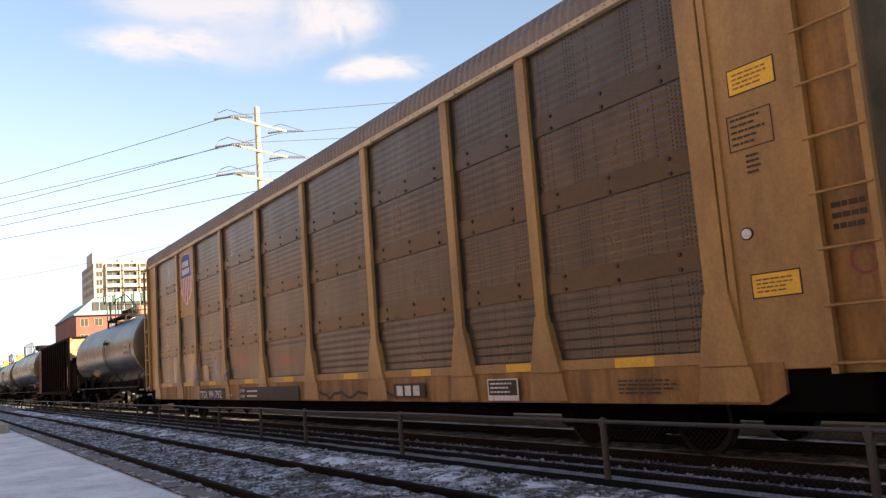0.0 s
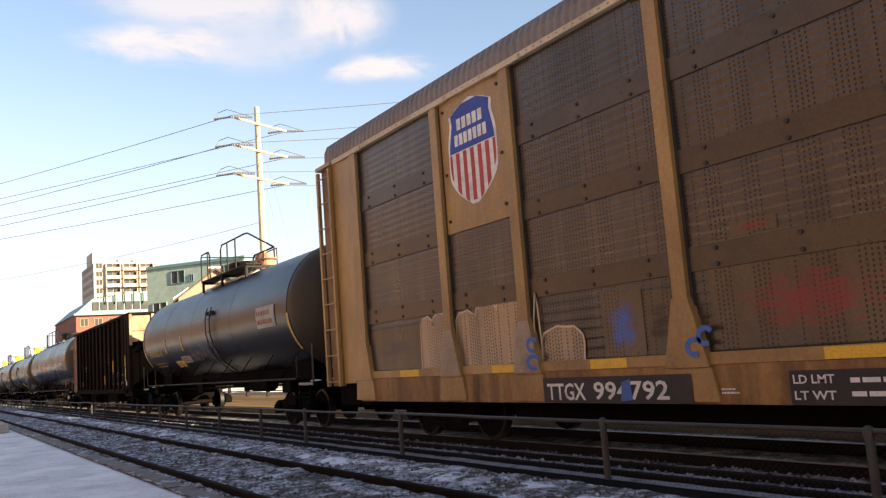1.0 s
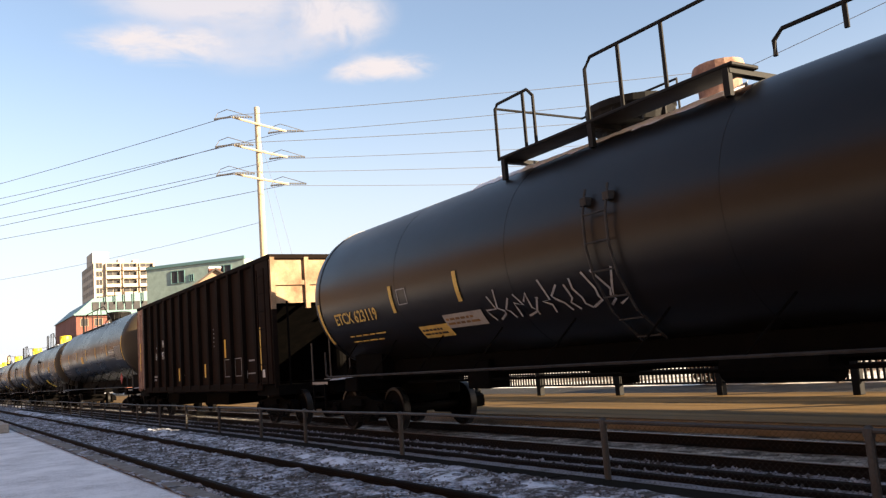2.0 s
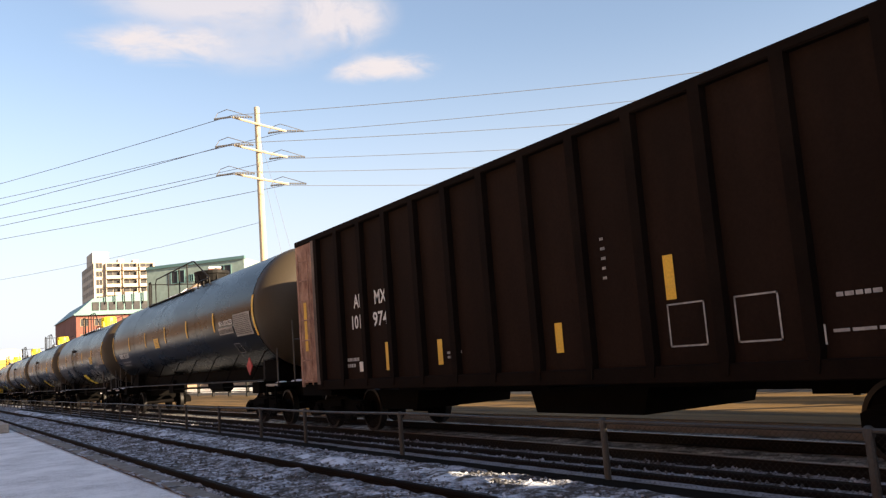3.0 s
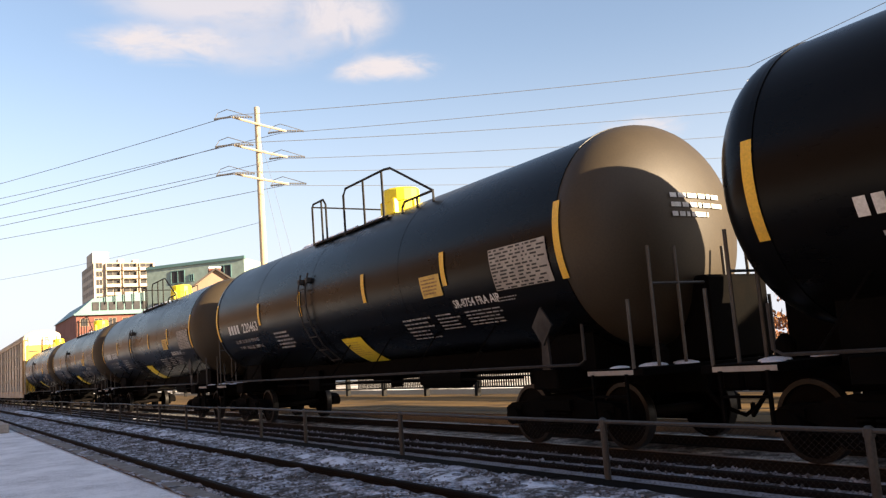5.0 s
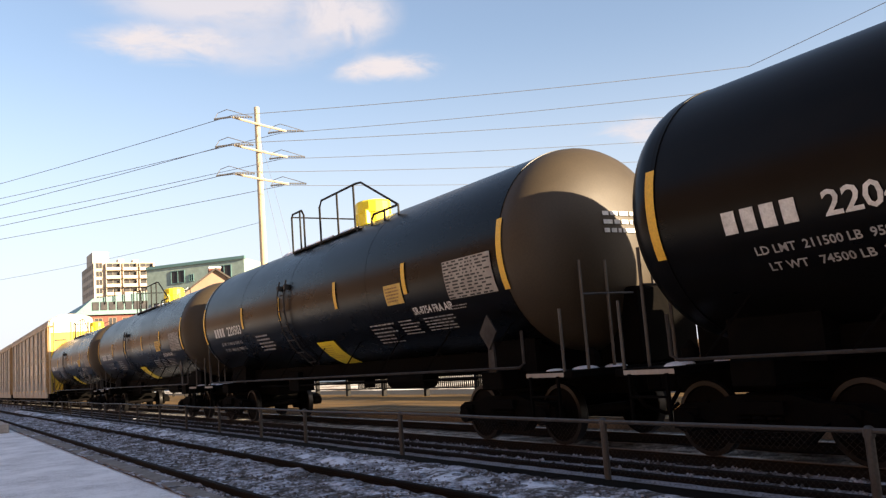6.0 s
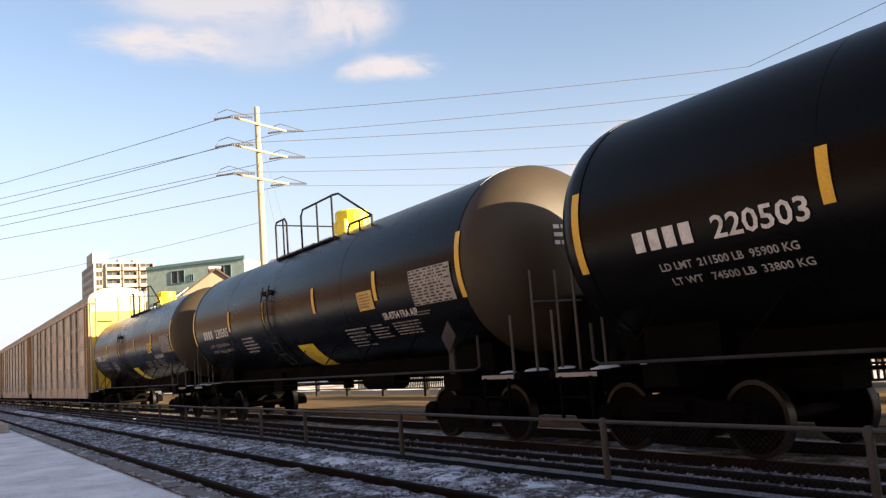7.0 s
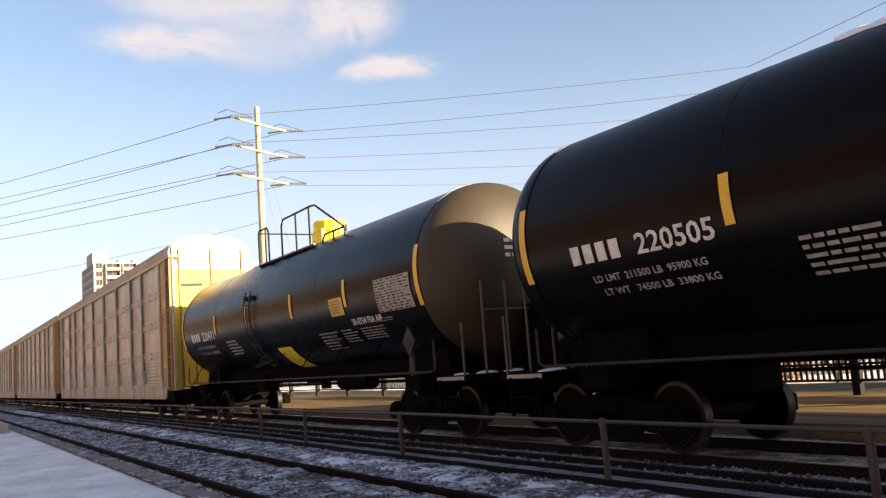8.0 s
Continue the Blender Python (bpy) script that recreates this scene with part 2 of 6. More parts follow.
SHEET, SHEET_WORN = (0.085, 0.070, 0.057), (0.047, 0.0385, 0.031)
M = dict(
    sprayed_blue=sprayed("blue_sprayed_sheet", (0.03, 0.10, 0.46), SHEET, SHEET_WORN, (1.6, 1, 1.6)),
    sprayed_red=sprayed("red_sprayed_sheet", (0.20, 0.018, 0.028), SHEET, SHEET_WORN, (1.6, 1, 5.0), 0.6),
    sprayed_dark=sprayed("dark_sprayed_sheet", (0.012, 0.009, 0.012), SHEET, SHEET_WORN, (0.8, 1, 3.5)),
    sprayed_grey=sprayed("grey_sprayed_sheet", (0.030, 0.026, 0.055), SHEET, SHEET_WORN, (0.5, 1, 4.5)),
    tank=material("black_tank_paint", (0.003, 0.0028, 0.0029), 0.27, 0, (0.0065, 0.0056, 0.005), 0.5, 0.5, 0.05, 3, (0.6, 1, 1.6), spec=0.09),
    tank_old=material("dusty_black_tank_paint", (0.0065, 0.005, 0.0045), 0.33, 0, (0.014, 0.0105, 0.0085), 0.6, 0.6, 0.05, 4, (0.6, 1, 1.6), spec=0.28),
    # darker than grime alone: shade under the cars is in these two colours
    under=material("grimy_shaded_steel", (0.003, 0.0027, 0.0025), 0.8, 0.0, (0.006, 0.0048, 0.004), 4, 0.5, 0.3, 30, spec=0.03),
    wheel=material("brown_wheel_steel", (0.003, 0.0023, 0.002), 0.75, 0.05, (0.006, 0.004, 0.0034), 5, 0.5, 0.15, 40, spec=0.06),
    tread=material("worn_rim_steel", (0.012, 0.0105, 0.0095), 0.45, 0.5, (0.010, 0.008, 0.007), 5, 0.6),
    rail=material("dark_rusty_rail", (0.010, 0.009, 0.0085), 0.8, 0.0, (0.017, 0.0125, 0.010), 3, 0.6, 0.25, 40, spec=0.06),
    railtop=material("worn_rail_head", (0.22, 0.21, 0.21), 0.45, 0.8, (0.10, 0.08, 0.07), 2, 0.5),
    yellow=material("reflective_yellow", (0.72, 0.42, 0.03), 0.5, 0, (0.55, 0.33, 0.05), 3, 0.4),
    dome=material("yellow_dome_paint", (0.85, 0.68, 0.03), 0.45, 0, (0.70, 0.52, 0.04), 2, 0.4),
    white=material("white_stencil", (0.66, 0.66, 0.64), 0.7, 0, (0.42, 0.42, 0.40), 6, 0.5),
    grey_letter=material("worn_stencil", (0.36, 0.36, 0.36), 0.7, 0, (0.16, 0.16, 0.16), 8, 0.6),
    gold_letter=material("yellow_stencil", (0.62, 0.42, 0.10), 0.7, 0, (0.40, 0.27, 0.08), 6, 0.5),
    black=material("black_panel", (0.015, 0.014, 0.014), 0.6, 0, (0.035, 0.03, 0.025), 4, 0.5),
    tan=material("rack_yellow_paint", (0.37, 0.22, 0.068), 0.40, 0, (0.165, 0.087, 0.032), 1.3, 0.8, 0.08, 25, (1, 1, 0.4)),
    tan_sill=material("rusty_yellow_sill", (0.36, 0.195, 0.055), 0.6, 0, (0.060, 0.024, 0.011), 1.6, 1.0, 0.15, 25, (1.8, 1, 0.35)),
    hazed_trim=material("hazed_pale_trim", (0.47, 0.44, 0.37), 0.55, 0.1, (0.33, 0.30, 0.24), 1.5, 0.6),
    trim=material("pale_roof_trim", (0.50, 0.40, 0.27), 0.6, 0.1, (0.32, 0.25, 0.17), 1.5, 0.5),
    roof=material("weathered_roof_sheet", (0.20, 0.17, 0.155), 0.5, 0.3, (0.14, 0.115, 0.10), 0.8, 0.5, 0.05, 20),
    rack=perforated("punched_side_sheet", SHEET, SHEET_WORN),
    band=material("smooth_side_band", (0.074, 0.061, 0.049), 0.30, 0.5, (0.050, 0.040, 0.032), 1.2, 0.5, 0.05, 30),
    rack_hazed=perforated("hazed_punched_sheet", (0.30, 0.285, 0.245), (0.20, 0.185, 0.155)),
    band_hazed=material("hazed_smooth_band", (0.34, 0.32, 0.27), 0.45, 0.5, (0.27, 0.24, 0.19), 1.2, 0.5, 0.05, 30),
    roof_hazed=material("hazed_roof_sheet", (0.40, 0.35, 0.28), 0.55, 0.3, (0.28, 0.24, 0.19), 0.8, 0.5, 0.05, 20),
    door_yellow=material("yellow_end_door", (0.80, 0.53, 0.04), 0.5, 0, (0.66, 0.42, 0.05), 1.5, 0.5),
    olive=material("olive_end_door", (0.16, 0.13, 0.055), 0.65, 0.1, (0.08, 0.065, 0.03), 2, 0.5),
    cream=material("cream_end_door", (0.80, 0.74, 0.62), 0.55, 0, (0.6, 0.48, 0.3), 1.0, 0.4),
    hop=material("brown_hopper_paint", (0.0140, 0.0085, 0.0064), 0.75, 0, (0.025, 0.0145, 0.0105), 0.8, 0.6, 0.15, 25, (1.2, 1, 0.4), spec=0.03),
    # darker than the sheets, to hold the shading around the ribs
    hop_rib=material("dark_hopper_rib", (0.009, 0.006, 0.0048), 0.75, 0, (0.016, 0.0105, 0.008), 1.0, 0.5, 0.12, 25, spec=0.02),
    rust=material("flaking_rust", (0.44, 0.26, 0.18), 0.8, 0, (0.085, 0.020, 0.010), 3.2, 0.85, 0.4, 30, (1.3, 1.3, 0.7)),
    worn_post=material("scuffed_post", (0.17, 0.125, 0.10), 0.8, 0, (0.04, 0.024, 0.018), 4, 0.9, 0.2, 30, (1, 1, 0.4)),
    dust=material("dusty_end_sheet", (0.32, 0.215, 0.125), 0.8, 0, (0.10, 0.05, 0.025), 2.2, 0.75, 0.1, 30),
    sunlit_head=material("sun_tinted_head", (0.040, 0.0295, 0.0175), 0.52, 0, (0.050, 0.037, 0.022), 0.8, 0.5, spec=0.3),
    blue=material("blue_paint", (0.02, 0.05, 0.30), 0.6, 0, (0.02, 0.04, 0.20), 4, 0.5),
    red=material("red_paint", (0.42, 0.03, 0.03), 0.6, 0, (0.30, 0.03, 0.03), 4, 0.5),
    spray_blue=material("blue_spray_paint", (0.04, 0.12, 0.45), 0.6, 0, (0.06, 0.12, 0.28), 4, 0.7),
    spray_red=material("red_spray_paint", (0.24, 0.035, 0.045), 0.6, 0, (0.12, 0.06, 0.055), 5, 0.8),
    spray_pale=perforated("pale_sprayed_sheet", (0.27, 0.22, 0.17), (0.17, 0.14, 0.11)),
    sprayed_foot=material("sprayed_post_foot", (0.31, 0.235, 0.165), 0.6, 0, (0.20, 0.14, 0.09), 3, 0.6),
    spray_dark=material("dark_spray_paint", (0.02, 0.015, 0.012), 0.6, 0, (0.05, 0.035, 0.02), 4, 0.5),
    galv=material("galvanised_pipe", (0.062, 0.061, 0.058), 0.55, 0.3, (0.05, 0.043, 0.038), 3, 0.5, 0.05, 50),
    rail_grey=material("worn_grey_rail", (0.045, 0.042, 0.04), 0.6, 0.2, (0.02, 0.017, 0.015), 5, 0.6, spec=0.2),
    wire=material("fence_wire", (0.05, 0.047, 0.045), 0.7, 0.2, (0.035, 0.03, 0.028), 6, 0.5, spec=0.1),
    timber=material("tarred_timber", (0.008, 0.007, 0.0065), 0.85, 0, (0.018, 0.015, 0.013), 3, 0.5, 0.4, 30, (0.3, 2, 2), spec=0.05),
    ballast=snow_ground("snowy_ballast", (0.085, 0.08, 0.078), (0.60, 0.64, 0.74), 4.5, 0.40, 0.60, 0.9, 18),
    snow_field=snow_ground("sunlit_snow_field", (0.16, 0.11, 0.07), (0.80, 0.76, 0.70), 0.22, 0.36, 0.50, 0.2, 3),
    # dark streaks paint shadow lines onto the sunlit platform top
    far_slab=material("streaked_platform", (0.19, 0.112, 0.038), 0.8, 0, (0.018, 0.016, 0.011), 1.5, 0.85, 0.15, 12, (0.10, 1.9, 1), spec=0.1),
    face=material("dusty_concrete_face", (0.38, 0.35, 0.30), 0.85, 0, (0.24, 0.22, 0.185), 1.5, 0.7, 0.3, 20, (1, 1, 0.3)),
    edge=material("gritty_kerb", (0.20, 0.185, 0.17), 0.85, 0, (0.09, 0.08, 0.07), 2.5, 0.8, 0.4, 30),
    yard=snow_ground("shade_dark_yard", (0.022, 0.019, 0.016), (0.50, 0.44, 0.36), 0.8, 0.60, 0.66, 0.3, 6),
    dirty_snow=snow_ground("dirty_snow", (0.045, 0.042, 0.04), (0.30, 0.31, 0.345), 3.0, 0.26, 0.46, 0.5, 16),
    dark_ballast=snow_ground("oily_ballast", (0.045, 0.041, 0.037), (0.40, 0.39, 0.37), 2.2, 0.38, 0.56, 0.9, 16),
    snow=snow_ground("loose_snow", (0.10, 0.095, 0.09), (0.72, 0.76, 0.84), 2.6, 0.36, 0.52, 0.6, 14),
    platform=snow_ground("snow_dusted_asphalt", (0.44, 0.44, 0.45), (0.82, 0.82, 0.83), 0.9, 0.16, 0.58, 0.15, 40),
    earth=snow_ground("thawing_ground", (0.18, 0.105, 0.036), (0.35, 0.24, 0.115), 0.45, 0.50, 0.66, 0.3, 3),
    tie=material("old_tie", (0.055, 0.045, 0.038), 0.9, 0, (0.09, 0.075, 0.065), 3, 0.5, 0.4, 30, (1, 0.3, 1)),
    pole=material("pale_timber_pole", (0.40, 0.33, 0.225), 0.8, 0, (0.30, 0.24, 0.16), 2, 0.5, 0.1, 30, (3, 3, 0.3)),
    insul=material("grey_insulator", (0.10, 0.10, 0.105), 0.4, 0, (0.15, 0.15, 0.15), 8, 0.4),
    cable=material("aluminium_cable", (0.16, 0.17, 0.19), 0.6, 0.3, (0.12, 0.12, 0.13), 8, 0.4),
    tower=material("pale_concrete", (0.50, 0.43, 0.345), 0.85, 0, (0.42, 0.36, 0.285), 0.2, 0.5, 0.1, 4),
    glass=material("window_glass", (0.035, 0.035, 0.038), 0.3, 0, (0.06, 0.055, 0.05), 0.5, 0.4, spec=0.2),
    green=material("green_cladding", (0.24, 0.31, 0.275), 0.6, 0, (0.20, 0.27, 0.24), 0.15, 0.5, 0.0, 1.5),
    teal=material("teal_sheet_roof", (0.09, 0.18, 0.18), 0.5, 0.1, (0.12, 0.22, 0.21), 0.2, 0.5),
    backdrop_dark=material("backdrop_dark_brick", (0.035, 0.026, 0.021), 0.9, 0, (0.05, 0.035, 0.028), 0.4, 0.5, 0.2, 6, spec=0.1),
    brick=material("red_brick", (0.17, 0.062, 0.045), 0.85, 0, (0.12, 0.045, 0.035), 0.4, 0.5, 0.2, 6),
    house=material("tan_stucco", (0.29, 0.20, 0.135), 0.85, 0, (0.22, 0.16, 0.11), 0.4, 0.5),
    masonry=material("brown_masonry", (0.19, 0.11, 0.062), 0.9, 0, (0.13, 0.075, 0.045), 0.3, 0.5, 0.2, 6, spec=0.1),
    snowroof=material("snowy_roof", (0.78, 0.79, 0.82), 0.8, 0, (0.6, 0.6, 0.62), 0.4, 0.4),
    canopy=material("grey_canopy", (0.30, 0.27, 0.24), 0.7, 0, (0.22, 0.19, 0.17), 0.5, 0.5),
    concrete=material("worn_concrete", (0.34, 0.31, 0.27), 0.85, 0, (0.24, 0.21, 0.18), 0.7, 0.5, 0.2, 20),
    leaf=material("russet_leaf", (0.22, 0.08, 0.03), 0.7, 0, (0.26, 0.13, 0.045), 3, 0.6),
    twig=material("brown_twig", (0.10, 0.07, 0.05), 0.85, 0, (0.14, 0.1, 0.07), 3, 0.5),
    iron=material("black_iron", (0.008, 0.0075, 0.007), 0.6, 0.0, (0.014, 0.012, 0.011), 4, 0.5, spec=0.15),
    pale=material("pale_notice", (0.34, 0.32, 0.29), 0.65, 0, (0.24, 0.22, 0.20), 5, 0.5),
)


# ---- mesh helpers ----
def part(name, bm, mat, parent=None, label=""):
    """One mesh object out of a bmesh, under its thing."""
    me = bpy.data.meshes.new(name)
    bmesh.ops.recalc_face_normals(bm, faces=bm.faces)
    bm.to_mesh(me)
    bm.free()
    me.materials.append(M[mat])
    ob = new(name, me)
    ob.parent = parent
    if label:
        tagged(ob, label)
    return ob


def smooth(ob, angle=40):
    for p in ob.data.polygons:
        p.use_smooth = True
    ob.data.set_sharp_from_angle(angle=radians(angle))
    return ob


def thing(name, label, category, group="", kind="", at=(0, 0, 0)):
    ob = new(name)
    ob.location = at
    return tagged(ob, label, category, group, kind)


def box(bm, x0, x1, y0, y1, z0, z1, bevel=0.0):
    r = bmesh.ops.create_cube(bm, size=1, matrix=Matrix.LocRotScale(((x0 + x1) / 2, (y0 + y1) / 2, (z0 + z1) / 2), None, (abs(x1 - x0), abs(y1 - y0), abs(z1 - z0))))
    if bevel:
        edges = list({e for v in r["verts"] for e in v.link_edges})
        bmesh.ops.bevel(bm, geom=edges, offset=bevel, segments=1, affect="EDGES")
    return bm


def prism(bm, poly, y0, y1):
    """Closed outline in x and z, extruded from y0 to y1."""
    a = [bm.verts.new((x, y0, z)) for x, z in poly]
    b = [bm.verts.new((x, y1, z)) for x, z in poly]
    bm.faces.new(a)
    bm.faces.new(b[::-1])
    for i in range(len(poly)):
        j = (i + 1) % len(poly)
        bm.faces.new((a[i], b[i], b[j], a[j]))
    return bm


def loft(bm, poly, x0, x1):
    """Closed outline in y and z, extruded from x0 to x1."""
    a = [bm.verts.new((x0, y, z)) for y, z in poly]
    b = [bm.verts.new((x1, y, z)) for y, z in poly]
    bm.faces.new(a)
    bm.faces.new(b[::-1])
    for i in range(len(poly)):
        j = (i + 1) % len(poly)
        bm.faces.new((a[i], b[i], b[j], a[j]))
    return bm


def rod(bm, p, q, r, n=8, r2=None):
    p, q = Vector(p), Vector(q)
    m = Matrix.Translation((p + q) / 2) @ (q - p).to_track_quat("Z", "Y").to_matrix().to_4x4()
    bmesh.ops.create_cone(bm, cap_ends=True, segments=n, radius1=r, radius2=r if r2 is None else r2, depth=(q - p).length, matrix=m)
    return bm


def pipe(bm, pts, r, n=6):
    """A bent pipe through points, with mitred joints."""
    pts = [Vector(p) for p in pts]
    rings = []
    for i, p in enumerate(pts):
        a = pts[max(0, i - 1)]
        b = pts[min(len(pts) - 1, i + 1)]
        d = (b - a).normalized()
        u = d.cross(Vector((0.13, 0.31, 0.94))).normalized()
        w = d.cross(u)
        rings.append([bm.verts.new(p + (u * math.cos(k * math.tau / n) + w * math.sin(k * math.tau / n)) * r) for k in range(n)])
    for a, b in zip(rings, rings[1:]):
        for k in range(n):
            bm.faces.new((a[k], a[(k + 1) % n], b[(k + 1) % n], b[k]))
    bm.faces.new(rings[0][::-1])
    bm.faces.new(rings[-1])
    return bm


def lathe(bm, profile, n, axis="z", centre=(0, 0, 0)):
    """Turns (radius, height) pairs round an axis."""
    rings = []
    for r, h in profile:
        ring = []
        for k in range(n):
            a = k * math.tau / n
            c, s = r * math.cos(a), r * math.sin(a)
            v = {"z": (c, s, h), "y": (c, h, s), "x": (h, c, s)}[axis]
            ring.append(bm.verts.new(Vector(v) + Vector(centre)))
        rings.append(ring)
    for a, b in zip(rings, rings[1:]):
        for k in range(n):
            bm.faces.new((a[k], a[(k + 1) % n], b[(k + 1) % n], b[k]))
    bm.faces.new(rings[0][::-1])
    bm.faces.new(rings[-1])
    return bm


def flat_side(y):
    return lambda x, z, off=0.0: Vector((x, y - off, z))


def round_side(radius, zc):
    def at(x, z, off=0.0):
        a = (z - zc) / radius  # arc length upwards along the shell
        return Vector((x, -(radius + off) * math.cos(a), zc + (radius + off) * math.sin(a)))
    return at


def patch(bm, side, corners, off=0.008, n=6):
    """A sheet laid on a side: corners (x, z) lower left, lower right, upper right, upper left."""
    (ax, az), (bx, bz), (cx, cz), (dx, dz) = corners
    rows = []
    for i in range(n + 1):
        t = i / n
        rows.append([bm.verts.new(side(ax + (dx - ax) * t, az + (dz - az) * t, off)), bm.verts.new(side(bx + (cx - bx) * t, bz + (cz - bz) * t, off))])
    for a, b in zip(rows, rows[1:]):
        bm.faces.new((a[0], a[1], b[1], b[0]))
    return bm


def rect(bm, side, x0, x1, z0, z1, off=0.008, n=4):
    return patch(bm, side, [(x0, z0), (x1, z0), (x1, z1), (x0, z1)], off, n)


LETTERS = {}


def letters(name, words, side, x, z, height, mat, parent, width=0, off=0.012):
    """Painted words in the built-in font, laid on a side."""
    if words not in LETTERS:
        cu = bpy.data.curves.new("words", "FONT")
        cu.body, cu.resolution_u, cu.offset = words, 2, 0.018
        ob = new("words", cu)
        me = bpy.data.meshes.new_from_object(ob.evaluated_get(bpy.context.evaluated_depsgraph_get()))
        LETTERS[words] = ([tuple(v.co) for v in me.vertices], [tuple(p.vertices) for p in me.polygons])
        bpy.data.objects.remove(ob)
        bpy.data.meshes.remove(me)
    vs, fs = LETTERS[words]
    x0, x1 = min(v[0] for v in vs), max(v[0] for v in vs)
    sy = height / 0.7
    sx = width / (x1 - x0) if width else sy
    bm = bmesh.new()
    bv = [bm.verts.new(side(x + (v[0] - x0) * sx, z + v[1] * sy, off)) for v in vs]
    for f in fs:
        try:
            bm.faces.new([bv[i] for i in f])
        except ValueError:
            pass
    return tagged(part(name, bm, mat, parent), kind="stuff")


def bars(name, side, x0, x1, z0, z1, rows, mat, parent, seed, off=0.012, fill=0.55, words=(4, 9), ragged=0.35):
    """Unreadable lines of writing as plain bars, word by word."""
    rnd = random.Random(seed)
    bm = bmesh.new()
    step = (z1 - z0) / rows
    for i in range(rows):
        z = z1 - (i + 1) * step + step * (1 - fill) / 2
        end = x1 - (x1 - x0) * ragged * rnd.random()
        x = x0
        while x < end - 0.02:
            w = (x1 - x0) * rnd.uniform(0.5, 1.2) / rnd.randint(*words)
            rect(bm, side, x, min(x + w, end), z, z + step * fill, off, 1)
            x += w + (x1 - x0) * 0.03
    return tagged(part(name, bm, mat, parent), kind="stuff")


def ribbon(bm, side, pts, w, off=0.010):
    """A painted stroke of even width along points (x, z)."""
    pts = [Vector(p) for p in pts]
    rows = []
    for i, p in enumerate(pts):
        d = (pts[min(i + 1, len(pts) - 1)] - pts[max(i - 1, 0)]).normalized()
        s = Vector((-d.y, d.x)) * w / 2
        rows.append([bm.verts.new(side(*(p + s), off)), bm.verts.new(side(*(p - s), off))])
    for a, b in zip(rows, rows[1:]):
        bm.faces.new((a[0], a[1], b[1], b[0]))
    return bm


# ---- running gear, shared by all the cars ----
WHEELSETS = []


def wheelset(parent, x):
    bm = bmesh.new()
    for s in (-1, 1):
        y = s * 0.72
        lathe(bm, [(0.10, y - s * 0.07), (0.17, y - s * 0.07), (0.20, y + s * 0.0), (0.37, y + s * 0.02), (0.385, y - s * 0.065), (0.44, y - s * 0.065), (0.452, y - s * 0.05),
                   (0.457, y + s * 0.07), (0.40, y + s * 0.075), (0.385, y + s * 0.045), (0.21, y + s * 0.045), (0.16, y + s * 0.09), (0.10, y + s * 0.09)], 32, "y")
    rod(bm, (0, -1.02, 0), (0, 1.02, 0), 0.085, 12)
    for k in range(3):  # bearing cap bolts turn with the axle
        a = k * math.tau / 3
        for y in (-1.03, 1.03):
            rod(bm, (0.045 * math.cos(a), y - 0.02, 0.045 * math.sin(a)), (0.045 * math.cos(a), y + 0.02, 0.045 * math.sin(a)), 0.014, 6)
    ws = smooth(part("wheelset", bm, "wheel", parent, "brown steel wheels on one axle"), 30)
    ws.data.materials.append(M["tread"])
    for p in ws.data.polygons:
        if 0.425 < math.hypot(p.center.x, p.center.z) and p.area < 0.02:
            p.material_index = 1
    ws.location = (x, 0, 0.457)
    return ws


def truck(parent, x):
    """A two-axle truck: side frames, bolster, springs and two wheelsets."""
    bm = bmesh.new()
    for s in (-1, 1):
        y0, y1 = s * 0.90, s * 1.08
        top = [(-1.12, 0.36), (-1.12, 0.58), (-0.98, 0.66), (-0.62, 0.68), (-0.36, 0.76), (0.36, 0.76), (0.62, 0.68), (0.98, 0.66), (1.12, 0.58), (1.12, 0.36),
               (0.98, 0.50), (0.76, 0.50), (0.62, 0.44), (0.42, 0.22), (-0.42, 0.22), (-0.62, 0.44), (-0.76, 0.50), (-0.98, 0.50)]
        prism(bm, top, y0, y1)
        for dx in (-0.9, 0.9):
            rod(bm, (dx, s * 0.98, 0.457), (dx, s * 1.16, 0.457), 0.125, 14)
            box(bm, dx - 0.14, dx + 0.14, y0 - 0.0, y1 + s * 0.03, 0.53, 0.62)
        for dx in (-0.18, 0, 0.18):
            for k in range(5):
                rod(bm, (dx, s * 1.10, 0.29 + k * 0.055), (dx, s * 1.10, 0.315 + k * 0.055), 0.08, 10)
        box(bm, -0.30, 0.30, s * 0.86, s * 1.15, 0.56, 0.70)
    box(bm, -0.24, 0.24, -1.0, 1.0, 0.52, 0.78, 0.02)
    for dx in (-0.42, 0.42):
        box(bm, dx - 0.05, dx + 0.05, -0.85, 0.85, 0.38, 0.48)
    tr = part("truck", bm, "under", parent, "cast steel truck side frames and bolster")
    tr.location = (x, 0, 0)
    for dx in (-0.9, 0.9):
        wheelset(tr, dx)
    return tr


def coupler(parent, x, s):
    bm = bmesh.new()
    box(bm, min(x, x - s * 0.9), max(x, x - s * 0.9), -0.09, 0.09, 0.78, 0.96, 0.02)
    box(bm, x - 0.14, x + 0.14, -0.17, 0.17, 0.73, 1.02, 0.04)
    pipe(bm, [(x - s * 0.3, -0.30, 0.80), (x - s * 0.1, -0.28, 0.55), (x + s * 0.1, -0.1, 0.42), (x + s * 0.2, 0.05, 0.55)], 0.03)
    return part("coupler", bm, "under", parent, "steel knuckle coupler with air hose")


TRACK_Y, RAIL_Z = 8.52, 0.17
SPEED = 15.39
